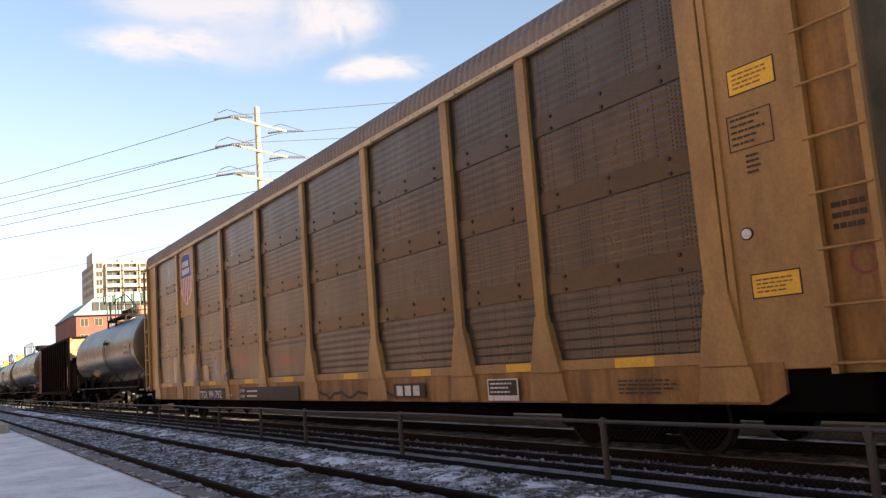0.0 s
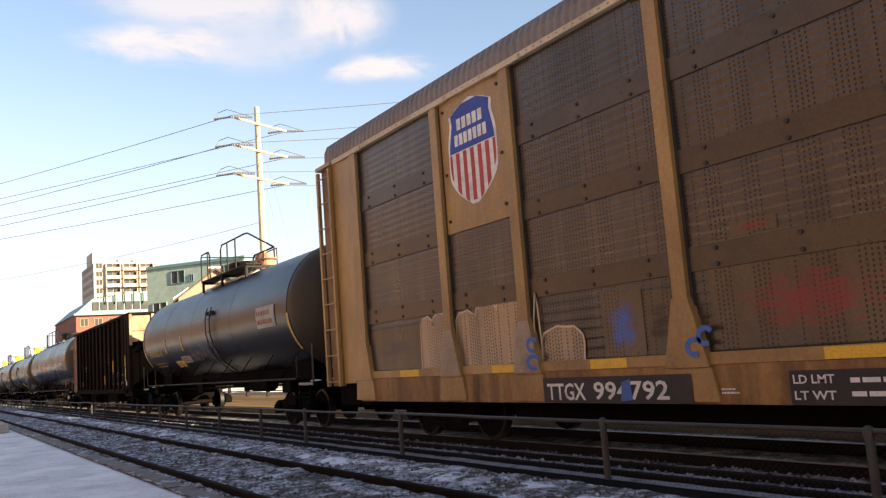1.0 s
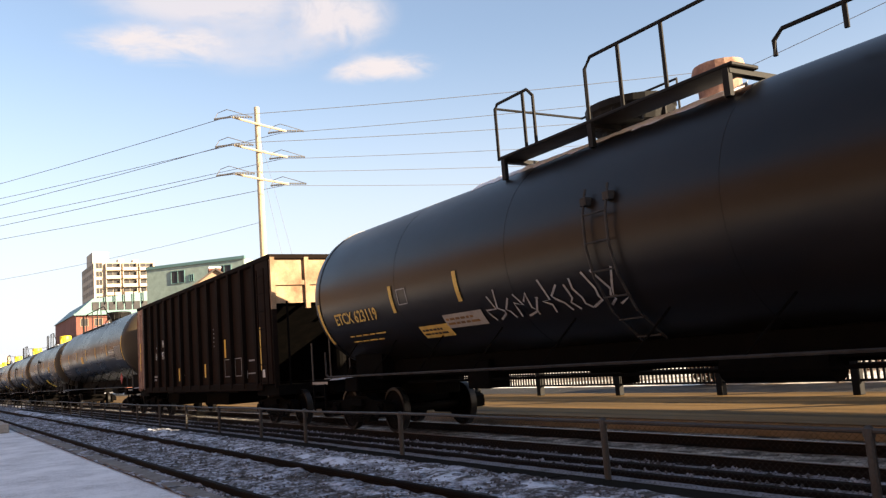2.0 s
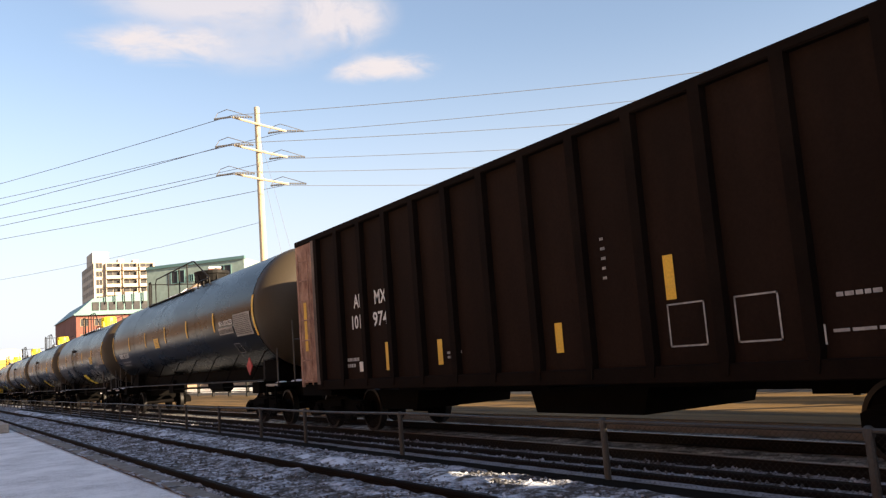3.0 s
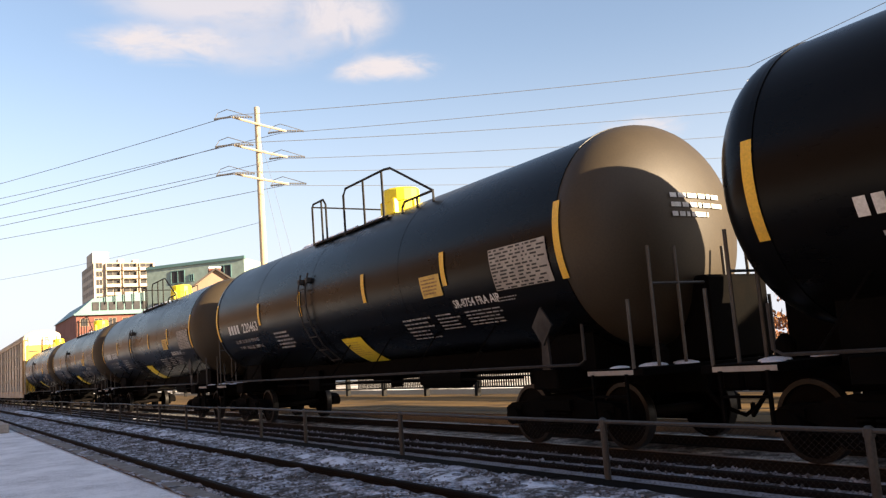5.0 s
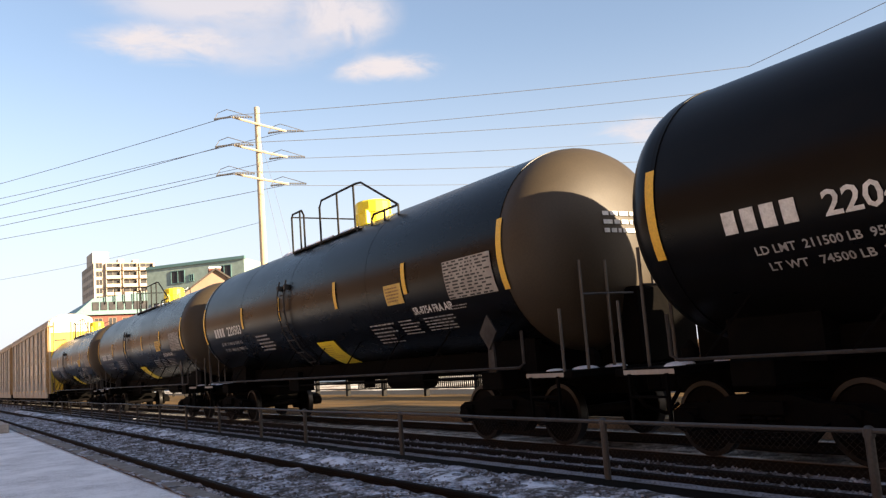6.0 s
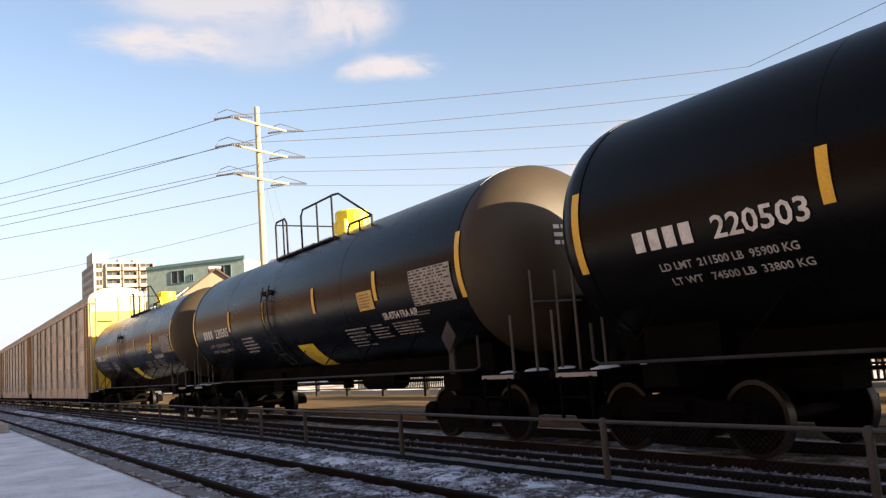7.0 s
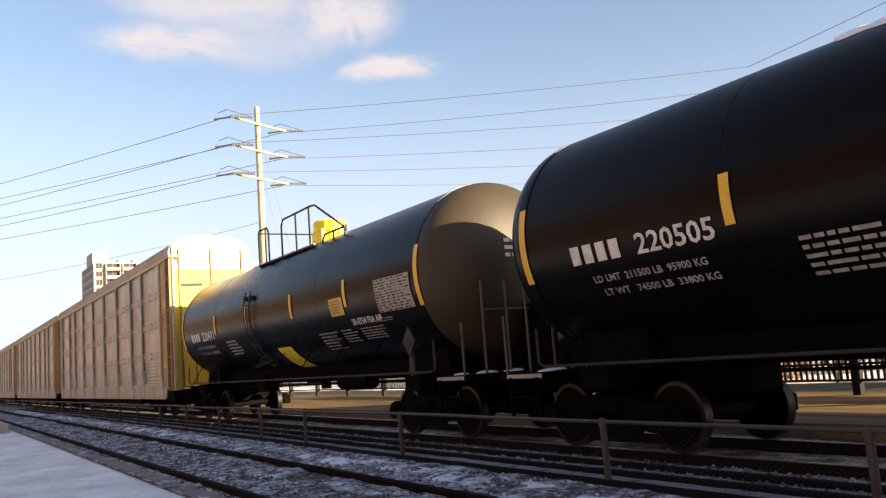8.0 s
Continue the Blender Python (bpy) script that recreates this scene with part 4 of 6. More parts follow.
def tank_car(x, label, radius, zc, half, kind):
    """kind: 'new' yellow dome and many notices, 'gas' black dome, 'old' dusty with a snowy top."""
    c = car("tank_car", label, x)
    side = round_side(radius, zc)
    paint = "tank_old" if kind == "old" else "tank"
    # shell with its seams, and dished heads
    bm = bmesh.new()
    prof = [(radius * math.sin(a) ** 0.833, -half - HEAD * math.cos(a) ** 0.833) for a in [math.radians(q) for q in (2, 12, 24, 36, 48, 58, 66, 74, 80, 85, 90)]]
    prof += [(radius + 0.012, -half + 0.001), (radius + 0.012, -half + 0.06), (radius, -half + 0.061)]
    for q in (-half * 0.55, -half * 0.1, half * 0.42):
        prof += [(radius, q - 0.02), (radius + 0.003, q - 0.0195), (radius + 0.003, q + 0.0195), (radius, q + 0.02)]
    full = prof + [(r, -h) for r, h in prof[:14]][::-1]
    lathe(bm, full, 64, "x", (0, 0, zc))
    shell = smooth(part("tank", bm, paint, c, "dusty black tank shell" if kind == "old" else "glossy black tank shell"), 30)
    # front heads take a lighter tan: low sun put into their colour
    shell.data.materials.append(M["sunlit_head"])
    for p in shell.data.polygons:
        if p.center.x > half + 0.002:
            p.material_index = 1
    # underframe: stub sills, bolsters, bottom outlet, air tank
    for s in (-1, 1):
        box(bm := bmesh.new(), *sorted((s * (half - 2.3), s * (half + 1.0))), -0.30, 0.30, 0.72, 1.12, 0.02)
        part("stub_sill", bm, "under", c)
        box(bm := bmesh.new(), *sorted((s * (half - 1.05), s * (half - 0.55))), -1.35, 1.35, 0.86, 1.16, 0.02)
        part("bolster", bm, "under", c)
        prism(bm := bmesh.new(), [(s * (half - 1.35), 1.1), (s * (half - 0.25), 1.1), (s * (half - 0.25), zc - 1.0), (s * (half - 1.35), zc - 1.2)], -0.9, 0.9)
        part("saddle", bm, "under", c)
        box(bm := bmesh.new(), *sorted((s * (half + 0.1), s * (half + 1.0))), -1.42, 1.42, 1.02, 1.12, 0.01)
        part("end_deck", bm, "under", c, "black end platform deck")
    for yy in (-0.52, 0.0, 0.52):  # running pipes and the skid under the shell
        box(bm := bmesh.new(), -half + 1.2, half - 1.2, yy - 0.10, yy + 0.10, zc - radius - 0.30 + abs(yy) * 0.12, zc - radius + 0.07 + abs(yy) * 0.1, 0.02)
        part("bottom_skid", bm, "under", c)
    prism(bm := bmesh.new(), [(-0.7, zc - radius + 0.05), (0.7, zc - radius + 0.05), (0.4, zc - radius - 0.32), (-0.4, zc - radius - 0.32)], -0.35, 0.35)
    rod(bm, (0, 0, zc - radius - 0.5), (0, 0, zc - radius), 0.13, 12)
    part("bottom_outlet", bm, "under", c)
    rod(bm := bmesh.new(), (2.0, -0.55, 1.05), (3.3, -0.55, 1.05), 0.19, 14)
    part("air_reservoir", bm, "under", c)
    box(bm := bmesh.new(), -2.9, -2.3, -0.75, -0.3, 0.85, 1.35, 0.02)
    part("brake_box", bm, "under", c)
    pipe(bm := bmesh.new(), [(-half - 0.1, -1.45, 1.75), (-half - 0.1, -1.45, 1.26), (-half, -1.45, 1.20), (half, -1.45, 1.20), (half + 0.1, -1.45, 1.26), (half + 0.1, -1.45, 1.75)], 0.022)
    part("handrail", bm, "rail_grey", c, "thin grey safety rail along the sill")
    for k in range(9):
        bm = bmesh.new()
        xx = -half + 0.6 + (2 * half - 1.2) * k / 8
        pipe(bm, [(xx - 0.25, -1.45, 1.21), (xx + 0.2, -radius * 0.72, zc - radius * 0.68)], 0.016, 4)
        part("brace", bm, "under", c)
    pipe(bm := bmesh.new(), [(-half + 2.0, -0.7, 1.0), (half - 2.0, -0.7, 1.02)], 0.025)
    part("brake_pipe", bm, "under", c)
    for s in (-1, 1):
        # added black block, hides the bright background between tank cars
        box(bm := bmesh.new(), *sorted((s * (half + 0.12), s * (half + 0.9))), 0.05, 1.32, 1.12, 2.3, 0.04)
        part("brake_cabinet", bm, "under", c, "black block added to darken the gap between cars")
        truck(c, s * (half - 0.75))
        coupler(c, s * (half + 1.25), s)
        # end platform with grab posts and steps
        xe = s * (half + 0.85)
        for yy in (-1.40, -0.95, -0.45, 0.5, 1.0, 1.40):
            top_z = 2.7 if abs(yy) < 1.2 else 2.0
            pipe(bm := bmesh.new(), [(xe, yy, 1.05), (xe, yy, top_z)], 0.022, 6)
            part("grab_post", bm, "galv", c)
        pipe(bm := bmesh.new(), [(xe, -0.95, 2.2), (xe, 1.0, 2.2)], 0.02, 6)
        part("grab_bar", bm, "galv", c)
        bm = bmesh.new()
        x0, x1 = sorted((s * (half + 0.2), s * (half + 0.75)))
        for zz in (0.42, 0.75):
            box(bm, x0, x1, -1.46, -1.40, zz, zz + 0.03)
        for xx in (x0, x1):
            box(bm, xx - 0.015, xx + 0.015, -1.46, -1.42, 0.42, 1.05)
        part("step", bm, "under", c)
        rect(bm := bmesh.new(), flat_side(-1.42), x0 - 0.1, x1 + 0.1, 1.04, 1.10, 0.006, 1)
        part("sill_label", bm, "pale", c, "pale label strip on the end sill")
        bm = bmesh.new()
        for k in range(5):
            q = Vector((s * (half + 0.35 + 0.11 * k), -1.1 + 0.37 * ((k * 3) % 5), 1.12))
            bmesh.ops.create_icosphere(bm, subdivisions=2, radius=0.09 + 0.02 * (k % 3), matrix=Matrix.Translation(q) @ Matrix.Diagonal((1.3, 1.6, 0.35, 1)))
        tagged(part("deck_snow", bm, "snowroof", c, "small heaps of snow on the deck"), kind="stuff")
        lathe(bm := bmesh.new(), [(0.05, 1.1), (0.10, 1.13), (0.11, 1.32), (0.03, 1.42)], 12, "z", (s * (half + 0.55), -0.55, 0))
        part("brake_valve", bm, "under", c)
    # reflective stripes
    spots, short, long_ = {
        "new": ([-half, -3.74, -1.28, 1.64, 4.28, half], (-0.35, 0.22), (-0.60, 0.50)),
        "gas": ([-half, -5.4, -2.71, 0.07, 2.66, 5.35, half], (-0.39, 0.18), (-0.72, 0.38)),
        "old": ([-half, -3.92, -1.93, half], (-0.60, -0.08), (-1.10, -0.13))}[kind]
    for i, p in enumerate(spots):
        lo, hi = long_ if i in (0, len(spots) - 1) else short
        w = 0.06 if kind != "old" else 0.05
        zr = zc - (0.03 if kind == "new" else 0.01)
        rect(bm := bmesh.new(), side, p - w, p + w, zr + lo, zr + hi, 0.016, 8)
        part("reflector", bm, "yellow" if kind != "old" else "gold_letter", c)
    # top: platform, railing, dome
    top = zc + radius - 0.04
    f0, f1, g0, g1, posts_x, end, deck = {
        "new": (-1.76, -1.06, -0.19, 1.55, (0.69, 1.46), 3.2, 4.38),
        "gas": (-4.70, -4.30, -3.62, 1.22, (-1.78, -0.32, 0.66), 3.05, 4.50),
        "old": (-1.35, -0.47, 0.6, 2.7, (1.2, 1.9), 4.8, 4.60)}[kind]
    y0, y1, r = -0.95, 0.95, 0.026
    h = 5.40 if kind == "new" else 5.51 if kind != "old" else 5.55
    for yy in (y0 - 0.03, 0.45):
        box(bm := bmesh.new(), f0, max(g1, f1) + 0.1, yy, yy + 0.5, deck, deck + 0.05, 0.012)
        part("walkway", bm, "iron", c, "dark steel walkway over the tank")
    for xx in (f0 + 0.1, g0, g1):
        box(bm := bmesh.new(), xx - 0.05, xx + 0.05, y0, y1, deck - 0.07, deck)
        box(bm, xx - 0.04, xx + 0.04, y0 - 0.02, y0 + 0.05, deck - 0.35, deck)
        part("bracket", bm, "iron", c)
    pipe(bm := bmesh.new(), [(f0, y0, deck), (f0, y0, h - 0.06), (f0 + 0.06, y0, h), (f1 - 0.12, y0, h), (f1, y0, h - 0.14), (f1, y0, deck)], r)
    pipe(bm, [(f1 - 0.22, y0, deck), (f1 - 0.22, y0, h)], r)
    pipe(bm, [(f0, y0, h - 0.06), (f0, y1, h - 0.06), (g0, y1, h - 0.06), (g0, y1, deck)], r * 0.8)
    part("guard_frame", bm, "iron", c, "small black pipe guard at the ladder")
    pipe(bm := bmesh.new(), [(g0, y0, deck), (g0, y0, h - 0.14), (g0 + 0.12, y0, h), (g1, y0, h), (g1 + 0.25, y0, h - 0.03), (end, y0, deck + 0.18)], r)
    for xx in posts_x:
        pipe(bm, [(xx, y0, deck), (xx, y0, h)], r)
    low0 = g1 + 0.6
    pipe(bm, [(low0, y0, deck - 0.1), (low0, y0, deck + 0.08), (low0 + 0.1, y0, deck + 0.18), (end, y0, deck + 0.18), (end, y0, deck - 0.1)], r)
    pipe(bm, [((low0 + end) / 2, y0, deck + 0.18), ((low0 + end) / 2, y0, deck - 0.1)], r)
    part("railing", bm, "iron", c, "black pipe railing beside the dome")
    bm = bmesh.new()
    if kind == "new":
        lathe(bm, [(0.38, top - 0.2), (0.385, top + 0.10), (0.385, top + 0.30), (0.41, top + 0.31), (0.41, top + 0.56), (0.38, top + 0.60), (0.1, top + 0.62)], 16, "z", (0.66, 0, 0))
        dome = part("dome_cover", bm, "dome", c, "bright yellow dome cover")
        for k in range(5):
            a = k * math.tau / 5 + 0.3
            box(bm := bmesh.new(), 0.66 + 0.37 * math.cos(a) - 0.07, 0.66 + 0.37 * math.cos(a) + 0.07, 0.37 * math.sin(a) - 0.07, 0.37 * math.sin(a) + 0.07, top + 0.02, top + 0.36, 0.02)
            part("clamp", bm, "dome", dome)
    else:
        lathe(bm, [(0.42, top - 0.2), (0.42, top + 0.12), (0.55, top + 0.14), (0.60, top + 0.36), (0.63, top + 0.40), (0.63, top + 0.50), (0.55, top + 0.52), (0.1, top + 0.5)], 24, "z", (0.5, 0, 0))
        dome = part("dome_cover", bm, "iron", c, "black bolted dome cover")
        for k in range(10):
            a = k * math.tau / 10
            rod(bm := bmesh.new(), (0.5 + 0.58 * math.cos(a), 0.58 * math.sin(a), top + 0.1), (0.5 + 0.58 * math.cos(a), 0.58 * math.sin(a), top + 0.45), 0.03, 6)
            part("bolt", bm, "iron", dome)
        if kind == "old":
            lathe(bm := bmesh.new(), [(0.26, top - 0.2), (0.26, top + 0.35), (0.34, top + 0.40), (0.30, top + 0.55), (0.1, top + 0.6)], 18, "z", (1.95, 0, 0))
            part("relief_valve", bm, "rust", c, "rusty relief valve housing")
    # snow left along the top
    rnd = random.Random(int(abs(x)))
    bm = bmesh.new()
    runs = ((-3.0, -0.2), (0.1, 0.9)) if kind != "old" else ((-2.5, 2.6),)
    for a, b in runs:
        m = int((b - a) / 0.12)
        prev = None
        for k in range(m + 1):
            xx = a + (b - a) * k / m
            ww = (0.10 + 0.12 * rnd.random()) * (1.6 if kind == "old" else 1) * (0.2 if k in (0, m) else 1)
            yb = -0.62 if kind != "old" else -0.45
            row = [bm.verts.new(Vector((xx, yb + o * ww, 0))) for o in (-1, -0.3, 0.3, 1)]
            for q, v in enumerate(row):
                v.co.z = zc + math.sqrt(radius ** 2 - v.co.y ** 2) + (0.005 if q in (0, 3) else 0.03 + 0.03 * rnd.random())
            if prev:
                for q in range(3):
                    bm.faces.new((prev[q], prev[q + 1], row[q + 1], row[q]))
            prev = row
    part("snow_cap", bm, "snowroof", c, "thin ridge of snow on the tank")
    # side ladder
    lx = -1.15 if kind == "new" else (-half + 2.1 if kind == "gas" else 1.0)
    bm = bmesh.new()
    for xx in (lx, lx + 0.38):
        pipe(bm, [side(xx, z, 0.09) for z in (zc + 0.55, zc + 0.2, zc - 0.2, zc - 0.6, zc - 1.1, zc - 1.7)], 0.018)
        box(bm, xx - 0.05, xx + 0.05, -radius - 0.06, -radius + 0.12, zc + 0.34, zc + 0.46, 0.01)
    for k in range(6):
        z = zc + 0.2 - k * 0.36
        pipe(bm, [side(lx, z, 0.09), side(lx + 0.38, z, 0.09)], 0.014)
    if kind != "gas":
        part("ladder", bm, "rail_grey", c, "dark steel side ladder")
    else:
        bm.free()
    return c, side


def tank_notices(c, side, zc, half, number, sr=True, old_table=True):
    """Stencils and notices of a tank car with a yellow dome."""
    bm = bmesh.new()
    for k in range(4):
        rect(bm, side, -6.05 + k * 0.215, -5.90 + k * 0.215, zc - 0.46, zc - 0.21, 0.014, 2)
    part("lettering", bm, "white", c)
    letters("lettering", number, side, -5.0, zc - 0.46, 0.25, "white", c, 1.06, 0.016)
    for k, row in enumerate(("LD LMT  211500 LB  95900 KG", "LT WT   74500 LB  33800 KG")):
        letters("lettering", row, side, -5.80 + k * 0.08, zc - 0.74 - k * 0.20, 0.095, "grey_letter", c, 1.65, 0.016)
    bars("lettering", side, -3.1, -2.15, zc - 1.10, zc - 0.58, 5, "grey_letter", c, 11, 0.016, 0.45)
    # yellow sheet round the lower shell
    rect(bm := bmesh.new(), side, 0.02, 0.84, zc - 2.15, zc - 1.05, 0.016, 10)
    part("notice", bm, "dome", c, "large yellow notice wrapped under the shell")
    bars("lettering", side, 0.05, 0.68, zc - 1.62, zc - 1.14, 7, "gold_letter", c, 12, 0.020, 0.3)
    # small yellow notice
    rect(bm := bmesh.new(), side, 3.58, 4.16, zc - 0.50, zc - 0.12, 0.016, 3)
    part("notice", bm, "gold_letter", c, "small yellow notice")
    bars("lettering", side, 3.63, 4.11, zc - 0.46, zc - 0.16, 5, "tan_sill", c, 13, 0.020, 0.45)
    # text blocks
    if sr:
        letters("lettering", "SR-8754 FRA AIP", side, 4.32, zc - 0.76, 0.14, "white", c, 1.15, 0.016)
    for x0, x1, z0, z1, n, q in ((2.7, 3.6, zc - 1.38, zc - 0.86, 6, 14), (3.75, 4.40, zc - 1.22, zc - 0.86, 5, 15), (4.55, 5.55, zc - 1.20, zc - 0.88, 5, 16), (5.45, 6.0, zc - 0.84, zc - 0.74, 2, 17)):
        bars("lettering", side, x0 - 0.06, x1 - 0.06, z0 + 0.05, z1 + 0.05, n, "grey_letter", c, q, 0.016, 0.36)
    # test table, white with dark lines
    rect(bm := bmesh.new(), side, 5.48, 6.70, zc - 0.60, zc + 0.04, 0.016, 4)
    part("test_table", bm, "pale", c, "white stencilled test table")
    bm = bmesh.new()
    rnd = random.Random(2)
    for k in range(12):
        z = zc - 0.60 + 0.64 * k / 12
        xx = 5.5
        while xx < 6.55:
            w = rnd.uniform(0.03, 0.16)
            rect(bm, side, xx, min(6.68, xx + w), z + 0.010, z + 0.036, 0.020, 1)
            xx += w + rnd.uniform(0.02, 0.10)
    part("lettering", bm, "black", c)
    # placard holder
    prism(bm := bmesh.new(), [(6.20, 1.15), (6.36, 1.15), (6.32, 1.95), (6.24, 1.95)], -1.44, -1.40)
    prism(bm, [(6.08, 1.78), (6.28, 1.50), (6.48, 1.78), (6.28, 2.06)], -1.47, -1.44)
    part("placard_holder", bm, "rail_grey", c, "grey diamond placard holder")
    # head stencil
    bars("lettering", lambda xx, z, off=0.0: Vector((half + 0.01 + HEAD * max(0.0, 1 - (math.hypot(xx, z - zc - 0.03) / 1.645) ** 2.4) ** 0.417 + off, xx, z)), -0.30, 0.80, zc + 0.12, zc + 0.52, 3, "white", c, 21, 0.01, 0.5)


def hopper_car(x):
    c = car("hopper_car", "dark brown ribbed open hopper car with rusty ends", x)
    hw, z0, z1, hl = 1.52, 0.98, 4.40, 6.0
    side = flat_side(-hw)
    for s in (-1, 1):
        box(bm := bmesh.new(), -hl, hl, *sorted((s * (hw - 0.14), s * (hw - 0.09))), z0 + 0.1, z1 - 0.05)
        part("side_sheet", bm, "hop", c, "brown side sheet")
    box(bm := bmesh.new(), -hl - 0.9, hl + 0.9, -hw - 0.02, -hw + 0.16, z1 - 0.10, z1 + 0.03, 0.02)
    box(bm, -hl - 0.9, hl + 0.9, hw - 0.16, hw + 0.02, z1 - 0.10, z1 + 0.03, 0.02)
    for s in (-1, 1):
        box(bm, *sorted((s * (hl + 0.78), s * (hl + 0.92))), -hw, hw, z1 - 0.10, z1 + 0.03, 0.02)
    part("top_chord", bm, "hop_rib", c, "heavy top rim")
    box(bm := bmesh.new(), -hl - 0.1, hl + 0.1, -hw, -hw + 0.14, z0 - 0.05, z0 + 0.16, 0.015)
    part("side_sill", bm, "hop_rib", c)
    nr = 13
    for k in range(nr):
        xx = 5.79 - 0.97 * k
        prism(bm := bmesh.new(), [(xx - 0.07, z0 + 0.25), (xx - 0.03, z0 + 0.02), (xx + 0.03, z0 + 0.02), (xx + 0.07, z0 + 0.25), (xx + 0.075, z1 - 0.08), (xx - 0.075, z1 - 0.08)], -hw - 0.02, -hw + 0.10)
        part("rib", bm, "hop_rib", c)
    # ends: upper sheet, slope sheet, corner posts
    for s in (-1, 1):
        xe = s * (hl + 0.85)
        mat = "rust" if s < 0 else "dust"
        box(bm := bmesh.new(), *sorted((xe - s * 0.06, xe)), -hw + 0.06, hw - 0.06, 3.15, z1 - 0.05)
        part("end_sheet", bm, "dust", c, "dusty rusted end sheet")
        bm = bmesh.new()
        v = [bm.verts.new(p) for p in ((xe, -hw + 0.1, 3.2), (xe, hw - 0.1, 3.2), (s * (hl - 2.3), hw - 0.1, 1.0), (s * (hl - 2.3), -hw + 0.1, 1.0), (xe - s * 0.1, -hw + 0.1, 3.2), (xe - s * 0.1, hw - 0.1, 3.2), (s * (hl - 2.4), hw - 0.1, 1.0), (s * (hl - 2.4), -hw + 0.1, 1.0))]
        for f in ((0, 1, 2, 3), (7, 6, 5, 4), (0, 4, 5, 1), (3, 2, 6, 7), (0, 3, 7, 4), (1, 5, 6, 2)):
            bm.faces.new([v[i] for i in f])
        # near-black instead of hopper brown, in place of the shadow on the slope
        part("slope_sheet", bm, "under", c, "sloping floor sheet")
        bm = bmesh.new()
        for yy in (-hw + 0.02, -0.55, 0.55, hw - 0.14):
            box(bm, *sorted((xe, xe + s * 0.08)), yy, yy + 0.12, 3.0, z1 - 0.05)
        box(bm, *sorted((xe, xe + s * 0.06)), -hw + 0.1, hw - 0.1, 3.62, 3.74)
        part("end_post", bm, mat, c, "rusty end posts and rail")
        for yy in (-hw + 0.02, hw - 0.14):
            box(bm := bmesh.new(), *sorted((xe, xe + s * 0.08)), yy, yy + 0.12, 1.0, 3.0)
            part("corner_post", bm, "rust" if s < 0 else "hop_rib", c)
        # rusted or plain corner panel on the side
        for ya, yb in ((-hw, -hw + 0.095), (hw - 0.095, hw)):
            box(bm := bmesh.new(), *sorted((s * (hl - 0.04), s * (hl + 0.80))), ya, yb, 1.1, z1 - 0.08)
            part("corner_panel", bm, "rust" if s < 0 else "hop", c, "flaking rusty corner panel" if s < 0 else "brown corner panel")
        bm = bmesh.new()
        for xx in (s * (hl + 0.18), s * (hl + 0.66)):
            pipe(bm, [(xx, -hw - 0.06, 1.05), (xx, -hw - 0.06, 4.1)], 0.018)
        for k in range(7):
            pipe(bm, [(s * (hl + 0.18), -hw - 0.06, 1.15 + k * 0.46), (s * (hl + 0.66), -hw - 0.06, 1.15 + k * 0.46)], 0.015)
        part("ladder", bm, "rust" if s < 0 else "hop_rib", c, "steel side ladder")
        if s < 0:
            box(bm := bmesh.new(), -hl - 0.06, -hl + 0.10, -hw - 0.02, -hw + 0.09, 1.05, z1 - 0.08, 0.01)
            part("edge_post", bm, "worn_post", c, "scuffed pale post beside the rusty panel")
        box(bm := bmesh.new(), *sorted((s * (hl - 0.4), s * (hl + 1.0))), -1.45, 1.45, 0.80, 1.05)
        box(bm, *sorted((s * (hl - 2.0), s * (hl + 0.9))), -0.3, 0.3, 0.7, 1.1)
        pipe(bm, [(s * (hl + 0.95), -1.1, 1.0), (s * (hl + 0.95), -1.1, 3.2)], 0.03)
        rod(bm, (s * (hl + 0.6), 0.5, 1.15), (s * (hl + 0.6), 0.5, 1.9), 0.16, 12)
        part("end_platform", bm, "under", c)
        truck(c, 6.1 if s > 0 else -5.8)
        coupler(c, s * (hl + 1.35), s)
    # discharge bays below
    for xx in (-2.6, 0, 2.6):
        prism(bm := bmesh.new(), [(xx - 1.1, 1.1), (xx + 1.1, 1.1), (xx + 0.7, 0.86), (xx - 0.7, 0.86)], -1.15, 1.15)
        part("discharge_bay", bm, "under", c)
    box(bm := bmesh.new(), -6, 6, -0.2, 0.2, 0.75, 1.05)
    part("centre_sill", bm, "under", c)
    for xa, xb in ((-4.2, -2.75), (0.25, 2.45)):
        prism(bm := bmesh.new(), [(xa, 0.88), (xb, 0.88), (xb - 0.12, 0.50), (xa + 0.12, 0.50)], -1.1, 1.1)
        part("discharge_gate", bm, "under", c)
    # stripes and numbers
    for xx, za, zb in ((6.1, 1.47, 2.6), (3.2, 1.92, 2.46), (1.32, 1.38, 1.8), (-0.1, 1.3, 1.5), (-1.5, 1.32, 1.76), (-3.2, 1.28, 1.82), (-6.5, 1.82, 2.94)):
        off = 0.1 if abs(xx) < hl else 0.0
        rect(bm := bmesh.new(), flat_side(-hw + off * 0.9), xx - 0.07, xx + 0.07, za, zb, 0.012, 1)
        part("reflector", bm, "yellow", c)
    ls = flat_side(-hw + 0.09)
    letters("lettering", "AI", ls, -4.40, 2.60, 0.27, "white", c, 0.26)
    letters("lettering", "MX", ls, -3.56, 2.60, 0.27, "white", c, 0.44)
    letters("lettering", "101", ls, -4.50, 2.17, 0.27, "white", c, 0.36)
    letters("lettering", "974", ls, -3.66, 2.17, 0.27, "white", c, 0.56)
    bars("lettering", ls, -4.85, -4.3, 1.35, 1.6, 2, "grey_letter", c, 31)
